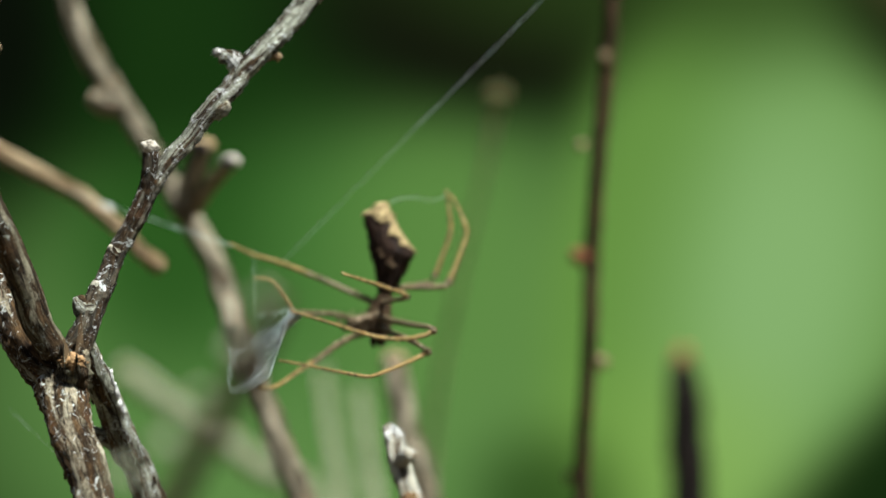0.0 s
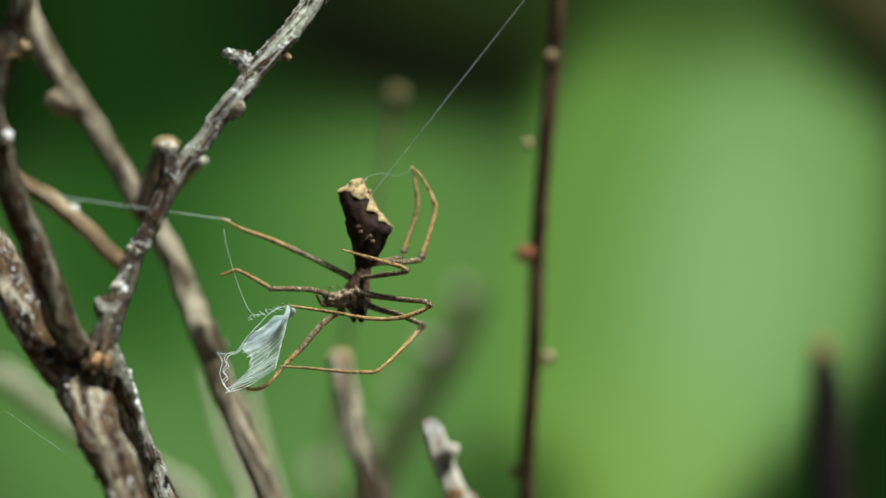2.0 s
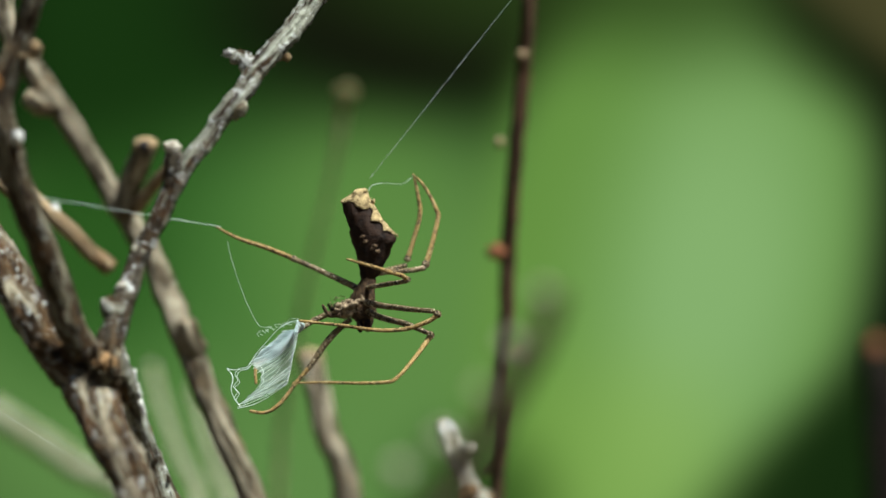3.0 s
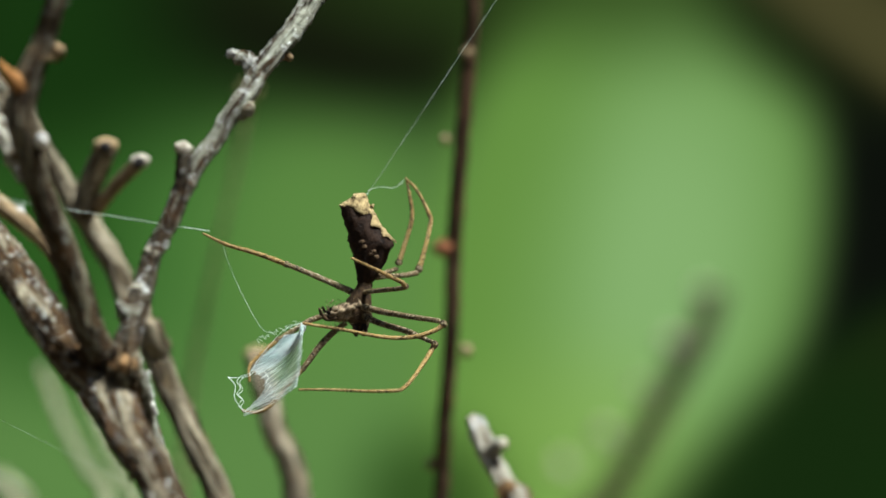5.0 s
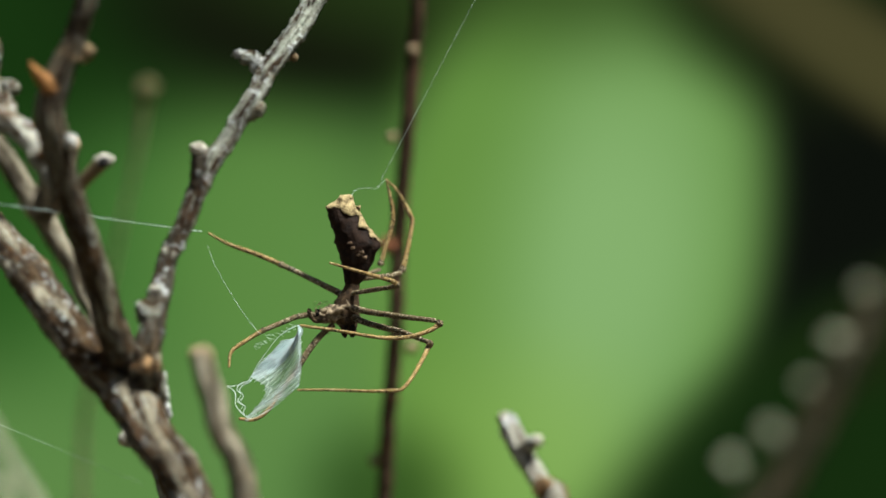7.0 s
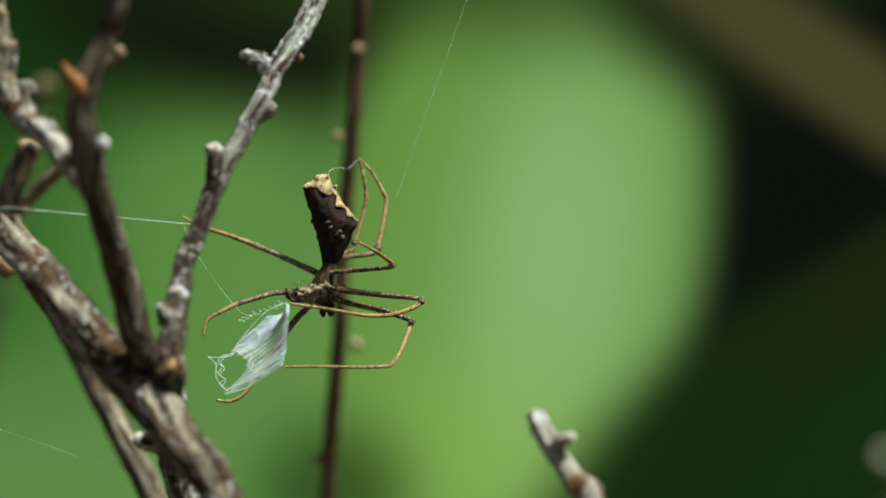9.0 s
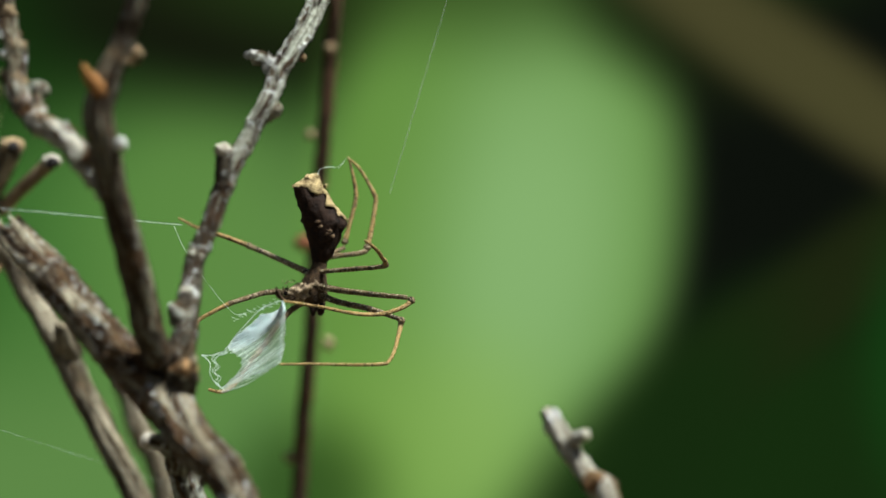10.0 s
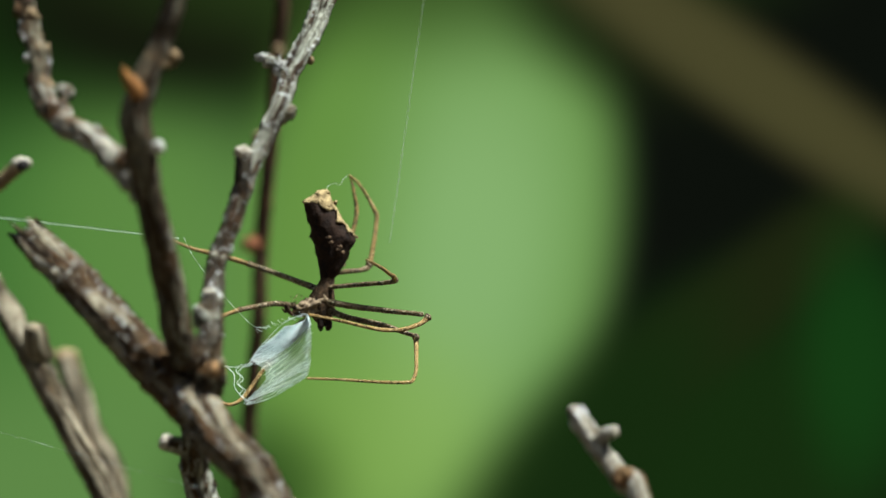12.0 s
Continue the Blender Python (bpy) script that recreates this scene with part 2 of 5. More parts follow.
def limb(rows, step=0.06, sides=22, rough=0.12, wobble=0.06, caps=(True, True), seed=0.0, ragged=0.0, wave=2.2):
    """A limb swept along rows of x, y, z, radius in centimetres, with ridged bark and swollen places."""
    bm = bmesh.new()
    uv = bm.loops.layers.uv.new("uv")
    pts = spline(rows, step)
    centre = [at(*p[:3]) for p in pts]
    rings, lengths, s, side = [], [], 0.0, None
    for i, p in enumerate(pts):
        ahead = (centre[min(i + 1, len(pts) - 1)] - centre[max(i - 1, 0)]).normalized()
        if side is None:
            side = ahead.orthogonal().normalized()
        side = (side - ahead * side.dot(ahead)).normalized()
        other = ahead.cross(side)
        if i:
            s += (centre[i] - centre[i - 1]).length / CM
        c = Vector(p[:3])
        shift = noise.noise_vector(c * wave + Vector((seed, 0, 0))) * p[3] * wobble * 2
        swell = 1 + wobble * noise.noise(c * wave * 1.3 + Vector((0, seed, 0)))
        ring = []
        for k in range(sides):
            a = 2 * math.pi * k / sides
            way = side * math.cos(a) + other * math.sin(a)
            w = Vector((math.cos(a) * 1.3, math.sin(a) * 1.3, s * 1.1 + seed))
            ridge = noise.noise(Vector((w.x * 1.5, w.y * 1.5, w.z * 0.8))) + 0.7 * noise.noise(Vector((w.x * 4.5, w.y * 4.5, w.z * 0.9)))
            crumb = noise.noise((c + Vector(way) * p[3]) * 11) + 0.7 * noise.noise((c + Vector(way) * p[3]) * 27)
            r = p[3] * swell * (1 + rough * (0.7 * ridge + 0.7 * crumb))
            v = centre[i] + (Vector(way) * r + shift) * CM
            if ragged and i > len(pts) - 3:
                v += ahead * CM * ragged * noise.noise(Vector((w.x * 3, w.y * 3, seed)))
            ring.append(bm.verts.new(v))
        rings.append(ring)
        lengths.append(s)
    for i in range(len(rings) - 1):
        for k in range(sides):
            j = (k + 1) % sides
            f = bm.faces.new((rings[i][k], rings[i][j], rings[i + 1][j], rings[i + 1][k]))
            for lo, (u, v) in zip(f.loops, ((k, i), (k + 1, i), (k + 1, i + 1), (k, i + 1))):
                lo[uv].uv = (u / sides * 2, lengths[v])
    for end, wanted, flip in ((0, caps[0], True), (-1, caps[1], False)):
        if wanted:
            ring = rings[end]
            mid = sum((v.co for v in ring), Vector()) / sides
            out = (centre[end] - centre[1 if end == 0 else -2]).normalized()
            tip = bm.verts.new(mid + out * pts[end][3] * CM * (0.1 if ragged else 0.45))
            for k in range(sides):
                a, b = ring[k], ring[(k + 1) % sides]
                f = bm.faces.new((b, a, tip) if flip else (a, b, tip))
                for lo in f.loops:
                    lo[uv].uv = (k / sides * 2, lengths[end])
    bmesh.ops.recalc_face_normals(bm, faces=bm.faces)
    return bm


def lump(place, radius, squash=(1, 1, 1), rough=0.35, seed=0.0, detail=3, freq=1.3):
    """A knobbly lump about a place in centimetres."""
    bm = bmesh.new()
    bmesh.ops.create_icosphere(bm, subdivisions=detail, radius=1.0)
    mid = at(*place[:3])
    for v in bm.verts:
        d = v.co.normalized()
        w = d * freq + Vector((seed, seed * 0.7, 0))
        r = 1 + rough * (noise.noise(w) + 0.6 * noise.noise(w * 2.7) + 0.3 * noise.noise(w * 6))
        v.co = mid + Vector((d.x * squash[0], d.y * squash[1], d.z * squash[2])) * r * radius * CM
    return bm


def cord(rows, sides=6, step=0.05):
    """A smooth thin tube through rows of x, y, z, radius in centimetres."""
    return limb(rows, step, sides, 0.0, 0.0)


def foot(rows):
    return at(rows[-1][0], rows[-1][1], -LIFT / CM)


# ---- ground and distance ----
SOIL = plain("leaf_litter", srgb(46, 40, 28), srgb(88, 78, 54), 60.0, 0.95, 0.0028)


def build_ground():
    bm = bmesh.new()
    for x in (-1, 1):
        for y in (-1, 1):
            bm.verts.new((x * 400, y * 400, 0))
    n = 60
    grid = [[bm.verts.new((-1.5 + 3 * i / n, -1.2 + 3 * j / n, 0.006 * noise.noise(Vector((i * 0.37, j * 0.37, 2))))) for j in range(n + 1)] for i in range(n + 1)]
    for i in range(n):
        for j in range(n):
            bm.faces.new((grid[i][j], grid[i + 1][j], grid[i + 1][j + 1], grid[i][j + 1]))
    bm.verts.ensure_lookup_table()
    c = bm.verts[:4]
    rim = ([grid[i][0] for i in range(n + 1)], [grid[n][j] for j in range(n + 1)], [grid[i][n] for i in range(n, -1, -1)], [grid[0][j] for j in range(n, -1, -1)])
    corner = (c[0], c[2], c[3], c[1])
    for k, edge in enumerate(rim):
        bm.faces.new((corner[k], corner[(k + 1) % 4], *reversed(edge)))
    bmesh.ops.recalc_face_normals(bm, faces=bm.faces)
    me = bpy.data.meshes.new("ground")
    bm.to_mesh(me)
    bm.free()
    me.materials.append(SOIL)
    tagged(new("ground", me), "brown leaf-littered soil under the shrub", "ground", kind="structure")


def backdrop_material():
    """Foliage far beyond focus: soft masses of leaf green and olive stalks, with sunlight and deep shade painted as
    glowing colour.
    """
    m = Nodes("glowing_foliage", 0.9)
    m.bsdf.inputs["Specular IOR Level"].default_value = 0.0
    px = 0.0002647
    col = BACK_BASE

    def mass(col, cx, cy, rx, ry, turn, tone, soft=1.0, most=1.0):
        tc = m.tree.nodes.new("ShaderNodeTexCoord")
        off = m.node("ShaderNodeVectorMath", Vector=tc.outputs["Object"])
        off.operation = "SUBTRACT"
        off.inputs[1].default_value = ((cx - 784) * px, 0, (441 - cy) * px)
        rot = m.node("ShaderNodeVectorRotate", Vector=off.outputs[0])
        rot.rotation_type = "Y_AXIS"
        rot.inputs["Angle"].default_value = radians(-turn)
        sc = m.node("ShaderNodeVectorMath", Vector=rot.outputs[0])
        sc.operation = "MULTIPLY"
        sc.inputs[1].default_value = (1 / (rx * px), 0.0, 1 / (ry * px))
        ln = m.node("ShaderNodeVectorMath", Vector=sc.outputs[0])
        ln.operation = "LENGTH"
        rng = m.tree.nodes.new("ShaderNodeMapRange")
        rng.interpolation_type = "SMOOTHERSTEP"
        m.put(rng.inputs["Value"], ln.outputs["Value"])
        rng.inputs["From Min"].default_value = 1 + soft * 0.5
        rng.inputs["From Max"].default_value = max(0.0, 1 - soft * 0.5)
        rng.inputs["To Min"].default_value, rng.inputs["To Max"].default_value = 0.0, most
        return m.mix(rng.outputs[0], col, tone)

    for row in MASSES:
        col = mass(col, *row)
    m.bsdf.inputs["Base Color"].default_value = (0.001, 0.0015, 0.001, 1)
    # daylight on the foliage is put into emission; no lamp lights this sheet
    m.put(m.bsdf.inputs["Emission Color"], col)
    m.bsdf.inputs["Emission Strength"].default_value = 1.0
    return m.mat


GAIN = 1.07 * 2.0**EXPOSURE  # backdrop emission stands in for daylight on it, so exposure is divided out
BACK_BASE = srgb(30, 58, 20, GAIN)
# centre x, y, half width, half height, turn, colour, softness, share; in steps of a quarter millimetre
MASSES = [
    (420, 700, 760, 480, 0, srgb(97, 140, 73, GAIN), 1.1, 1.0),
    (150, 430, 330, 260, 0, srgb(58, 110, 44, GAIN), 1.6, 0.7),
    (20, 420, 170, 230, 10, srgb(34, 78, 24, GAIN), 1.6, 0.75),
    (510, 430, 170, 260, 0, srgb(100, 146, 70, GAIN), 1.6, 0.6),
    # near-black and darkest green masses, here and further down: foliage shade painted in
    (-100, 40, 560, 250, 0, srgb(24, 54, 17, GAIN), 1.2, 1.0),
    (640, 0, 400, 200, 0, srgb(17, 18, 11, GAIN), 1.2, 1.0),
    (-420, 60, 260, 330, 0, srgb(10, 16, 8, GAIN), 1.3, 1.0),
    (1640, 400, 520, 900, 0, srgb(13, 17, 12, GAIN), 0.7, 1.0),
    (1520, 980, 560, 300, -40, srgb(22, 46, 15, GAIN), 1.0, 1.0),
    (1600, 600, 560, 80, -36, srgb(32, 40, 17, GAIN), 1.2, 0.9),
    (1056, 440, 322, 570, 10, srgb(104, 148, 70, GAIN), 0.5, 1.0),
    # paler pools on the leaf: sunlight put into the colour
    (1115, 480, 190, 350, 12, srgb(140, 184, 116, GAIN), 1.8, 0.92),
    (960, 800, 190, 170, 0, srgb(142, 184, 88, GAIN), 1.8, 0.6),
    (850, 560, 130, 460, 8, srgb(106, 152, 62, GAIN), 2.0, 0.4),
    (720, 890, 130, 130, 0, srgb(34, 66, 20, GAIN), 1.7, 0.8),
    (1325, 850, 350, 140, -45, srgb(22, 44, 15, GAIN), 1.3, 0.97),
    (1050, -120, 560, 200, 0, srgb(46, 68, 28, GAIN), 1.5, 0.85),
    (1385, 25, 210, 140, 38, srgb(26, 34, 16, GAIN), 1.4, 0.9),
    (1660, 160, 560, 76, 34, srgb(74, 72, 43, GAIN), 1.3, 1.0),
    (1860, 690, 100, 220, 0, srgb(22, 66, 22, GAIN), 1.6, 0.8),
]


def build_backdrop():
    bm = bmesh.new()
    n, w, low, high = 24, 1.1, -LIFT, 0.75
    front, back = [], []
    for i in range(n + 1):
        x = -w + 2 * w * i / n
        y = -0.12 * (x / w) ** 2
        front.append([bm.verts.new((x, y, z)) for z in (low, high)])
        back.append([bm.verts.new((x, y + 0.01, z)) for z in (low, high)])
    for i in range(n):
        bm.faces.new((front[i][0], front[i + 1][0], front[i + 1][1], front[i][1]))
        bm.faces.new((back[i][1], back[i + 1][1], back[i + 1][0], back[i][0]))
        bm.faces.new((front[i][1], front[i + 1][1], back[i + 1][1], back[i][1]))
        bm.faces.new((front[i][0], back[i][0], back[i + 1][0], front[i + 1][0]))
    for i in (0, n):
        bm.faces.new((front[i][0], front[i][1], back[i][1], back[i][0]))
    bmesh.ops.recalc_face_normals(bm, faces=bm.faces)
    me = bpy.data.meshes.new("backdrop")
    bm.to_mesh(me)
    bm.free()
    for p in me.polygons:
        p.use_smooth = abs(p.normal.y) > 0.5
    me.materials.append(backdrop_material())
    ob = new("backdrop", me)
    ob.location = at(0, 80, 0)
    return tagged(ob, "glowing backdrop painted with blurred green foliage, sunlit leaf, dark shade and olive stalks", "foliage", kind="structure")


# seconds and sideways place of the far foliage
BACKDROP_ROWS = [(0.0, -11.51), (2.5, -6.45), (5.0, -1.87), (6.0, 0.00), (7.5, 2.73), (9.5, 6.47), (12.0, 11.05)]

# ---- limbs: x, y, z, radius in centimetres ----
TRUNK = [(-6.87, 0.35, 0.33, 0.245), (-6.51, 0.00, -0.10, 0.285), (-6.06, -0.50, -0.63, 0.303), (-5.67, -0.80, -1.08, 0.313), (-5.34, -0.90, -1.55, 0.329), (-4.88, -0.95, -1.97, 0.383), (-4.66, -1.20, -2.28, 0.347), (-4.22, -1.75, -2.87, 0.309), (-3.75, -2.20, -3.57, 0.280), (-3.10, -2.80, -5.80, 0.320), (-2.30, -3.40, -9.00, 0.400), (-1.80, -4.00, -15.00, 0.500), (-1.70, -4.20, -25.60, 0.600)]
LIMB_A = [(-4.52, -1.20, -1.60, 0.223), (-4.41, -0.95, -1.15, 0.191), (-4.33, -0.62, -0.61, 0.159), (-4.18, -0.40, -0.09, 0.147), (-3.98, -0.28, 0.36, 0.152), (-3.82, -0.20, 0.79, 0.148), (-3.64, 0.00, 1.18, 0.144), (-3.37, 0.30, 1.66, 0.145), (-3.04, 0.55, 2.15, 0.151), (-2.80, 1.10, 2.71, 0.157), (-2.50, 1.45, 3.16, 0.158), (-2.23, 1.75, 3.58, 0.164), (-1.95, 2.10, 4.09, 0.165), (-1.40, 2.80, 5.03, 0.154)]
STUB_A = [(-3.80, -0.22, 0.79, 0.127), (-3.77, -0.25, 1.17, 0.122), (-3.75, -0.25, 1.49, 0.114)]
LIMB_DARK = [(-4.81, -1.25, -1.58, 0.229), (-4.95, -1.50, -1.16, 0.227), (-5.16, -1.95, -0.25, 0.216), (-5.43, -2.50, 0.78, 0.212), (-5.65, -2.90, 1.87, 0.218), (-5.56, -2.95, 2.33, 0.202), (-5.34, -3.00, 2.79, 0.155), (-5.13, -3.10, 3.40, 0.147), (-4.97, -3.20, 4.01, 0.139)]
ORANGE = [(-5.57, -2.95, 2.13, 0.140), (-5.68, -3.10, 2.29, 0.116), (-5.80, -3.25, 2.45, 0.065), (-5.88, -3.35, 2.58, 0.015)]
KNOBBY = [(-5.50, -2.40, 0.82, 0.181), (-5.82, -2.25, 1.27, 0.174), (-6.15, -1.80, 1.64, 0.168), (-6.61, -1.10, 2.06, 0.187), (-6.78, -0.90, 2.46, 0.155), (-6.81, -0.70, 2.97, 0.172), (-6.92, -0.50, 3.48, 0.148), (-6.98, -0.20, 4.25, 0.141)]
TRUNK_BACK = [(-4.53, -1.00, -1.37, 0.166), (-4.50, -0.60, -1.71, 0.201), (-4.49, 0.20, -2.43, 0.214), (-4.40, 0.84, -3.15, 0.226), (-4.23, 1.36, -3.80, 0.237), (-2.60, 2.20, -8.00, 0.320), (-2.30, 2.40, -14.00, 0.340), (-2.20, 2.40, -25.60, 0.400)]
STUB_BACK = [(-4.46, 0.90, -3.08, 0.147), (-4.67, 0.60, -2.94, 0.137), (-4.94, 0.40, -2.85, 0.128)]
BACK_BRANCH = [(-10.29, 12.4, 5.66, 0.227), (-10.15, 12.4, 4.63, 0.241), (-9.6, 12.4, 3.66, 0.254), (-8.93, 12.4, 2.7, 0.24), (-8.26, 12.4, 1.73, 0.226), (-7.7, 12.4, 0.83, 0.239), (-6.95, 12.4, -0.35, 0.252), (-6.28, 11.8, -1.57, 0.269), (-5.65, 11.5, -2.88, 0.26), (-5.15, 11.4, -3.91, 0.266), (-4.64, 11.3, -5.05, 0.278), (-3.4, 10.8, -9.0, 0.4), (-2.2, 10.6, -15.0, 0.44), (-1.8, 10.6, -25.6, 0.5)]
CUT_THICK = [(-7.57, 12.10, 0.66, 0.226), (-7.27, 11.80, 1.44, 0.236), (-6.99, 11.50, 2.02, 0.234)]
CUT_THIN = [(-7.24, 11.90, 0.77, 0.134), (-6.76, 11.40, 1.23, 0.133), (-6.24, 11.00, 1.70, 0.142)]
KNOT_B = [(-9.02, 12.30, 2.80, 0.194), (-9.28, 12.00, 2.84, 0.216), (-9.46, 11.80, 2.97, 0.170)]
STUB_B = [(-5.91, 11.6, -2.0, 0.243), (-6.02, 11.3, -1.71, 0.24), (-6.06, 11.2, -1.4, 0.198)]
TAN_TWIG = [(-11.69, 10.20, 2.26, 0.167), (-10.67, 10.10, 1.75, 0.177), (-9.56, 10.00, 1.26, 0.175), (-8.84, 10.00, 0.90, 0.175), (-8.25, 10.00, 0.44, 0.174), (-7.76, 10.10, -0.03, 0.163), (-7.32, 10.20, -0.40, 0.185)]
POST_TWIG = [(-4.82, 18.60, -2.38, 0.254), (-4.66, 18.40, -2.90, 0.278), (-4.36, 18.20, -4.01, 0.289), (-3.81, 18.00, -5.68, 0.313), (-3.50, 18.00, -12.00, 0.400), (-3.20, 18.00, -25.60, 0.450)]
TIP_TWIG = [(0.60, -2.55, -2.34, 0.081), (0.72, -2.60, -2.53, 0.130), (0.85, -2.80, -2.82, 0.153), (1.03, -3.00, -3.13, 0.144), (1.20, -3.20, -3.41, 0.160), (1.37, -3.40, -3.70, 0.167), (1.90, -4.00, -7.00, 0.200), (2.30, -4.30, -14.00, 0.240), (2.40, -4.40, -25.60, 0.280)]
TIP_NUB = [(0.84, -2.85, -2.86, 0.105), (0.97, -3.00, -2.73, 0.104), (1.08, -3.15, -2.66, 0.080)]
STEM = [(0.20, 17.40, 7.45, 0.155), (0.07, 17.60, 5.49, 0.162), (-0.05, 17.90, 4.02, 0.169), (-0.20, 18.00, 2.39, 0.169), (-0.37, 18.50, 0.14, 0.177), (-0.46, 18.90, -2.02, 0.178), (-0.62, 19.40, -4.10, 0.180), (-0.72, 19.80, -5.94, 0.194), (-1.00, 20.40, -10.00, 0.250), (-1.20, 21.00, -25.60, 0.300)]
BUD_TWIG = [(-7.87, 42.60, 5.05, 0.216), (-8.25, 42.80, 2.75, 0.099), (-8.80, 43.00, 0.38, 0.100), (-9.40, 43.50, -2.20, 0.110), (-9.90, 44.00, -4.65, 0.120), (-10.20, 44.50, -8.43, 0.150), (-10.40, 45.00, -25.60, 0.300)]
PALE_A = [(-16.74, 54.00, -4.32, 0.168), (-15.28, 50.00, -5.91, 0.180), (-13.24, 44.00, -7.16, 0.205), (-11.90, 40.00, -7.85, 0.229), (-11.30, 38.00, -12.00, 0.400), (-11.50, 38.00, -25.60, 0.600)]
PALE_B = [(-14.73, 52.00, -4.98, 0.184), (-13.53, 48.50, -6.34, 0.196), (-12.04, 44.00, -7.47, 0.222), (-11.02, 41.00, -8.43, 0.232), (-10.20, 39.00, -12.00, 0.400), (-10.30, 39.00, -25.60, 0.600)]
PALE_C = [(-27.65, 62.00, -5.02, 0.419), (-24.77, 62.00, -6.88, 0.463), (-21.81, 62.00, -8.71, 0.483), (-19.13, 62.00, -10.65, 0.502), (-20.00, 62.00, -18.00, 0.900), (-19.00, 62.00, -25.60, 0.900)]
NEAR_DARK = [(5.99, -12.50, -0.91, 0.094), (6.02, -12.50, -1.17, 0.157), (6.07, -12.50, -1.75, 0.183), (6.12, -12.50, -2.27, 0.193), (6.40, -12.50, -7.00, 0.200), (6.60, -12.50, -25.60, 0.250)]
NEAR_GREY = [(3.12, -15.8, -0.36, 0.088), (2.98, -15.8, -0.73, 0.111), (2.74, -15.8, -1.17, 0.117), (2.48, -15.8, -1.64, 0.124), (2.24, -15.8, -2.11, 0.124), (1.2, -15.8, -4.0, 0.18), (0.8, -15.8, -12.0, 0.24), (0.7, -15.8, -25.6, 0.3)]
BEAD_WHITE = (-5.35, -2.95, 1.50)
K1 = (-3.04, 1.19, 2.94)
K6 = (-2.37, 1.52, 3.01)
K2 = (-2.89, 0.57, 2.14)
BUD = (-0.62, 18.40, 0.04)
STEM_DOT1 = (-0.54, 17.70, 2.42)
STEM_DOT2 = (-0.93, 19.60, -4.88)
STEM_DOT3 = (-0.10, 18.60, -2.26)
STEM_DOT4 = (-0.06, 17.60, 4.35)
BEAD_TAN = (-8.40, 10.00, 0.71)
K4 = (-4.37, -0.75, -0.60)
K4B = (-4.51, -0.95, -0.90)
K7 = (-4.24, -0.50, -0.05)
NODE1 = (-5.13, -2.95, 2.75)
NODE2 = (-5.39, -3.00, 2.74)
NODE3 = (-6.40, -1.00, 2.37)

def shifted(p, x=0.0, y=0.0, z=0.0):
    return (p[0] + x, p[1] + y, p[2] + z)


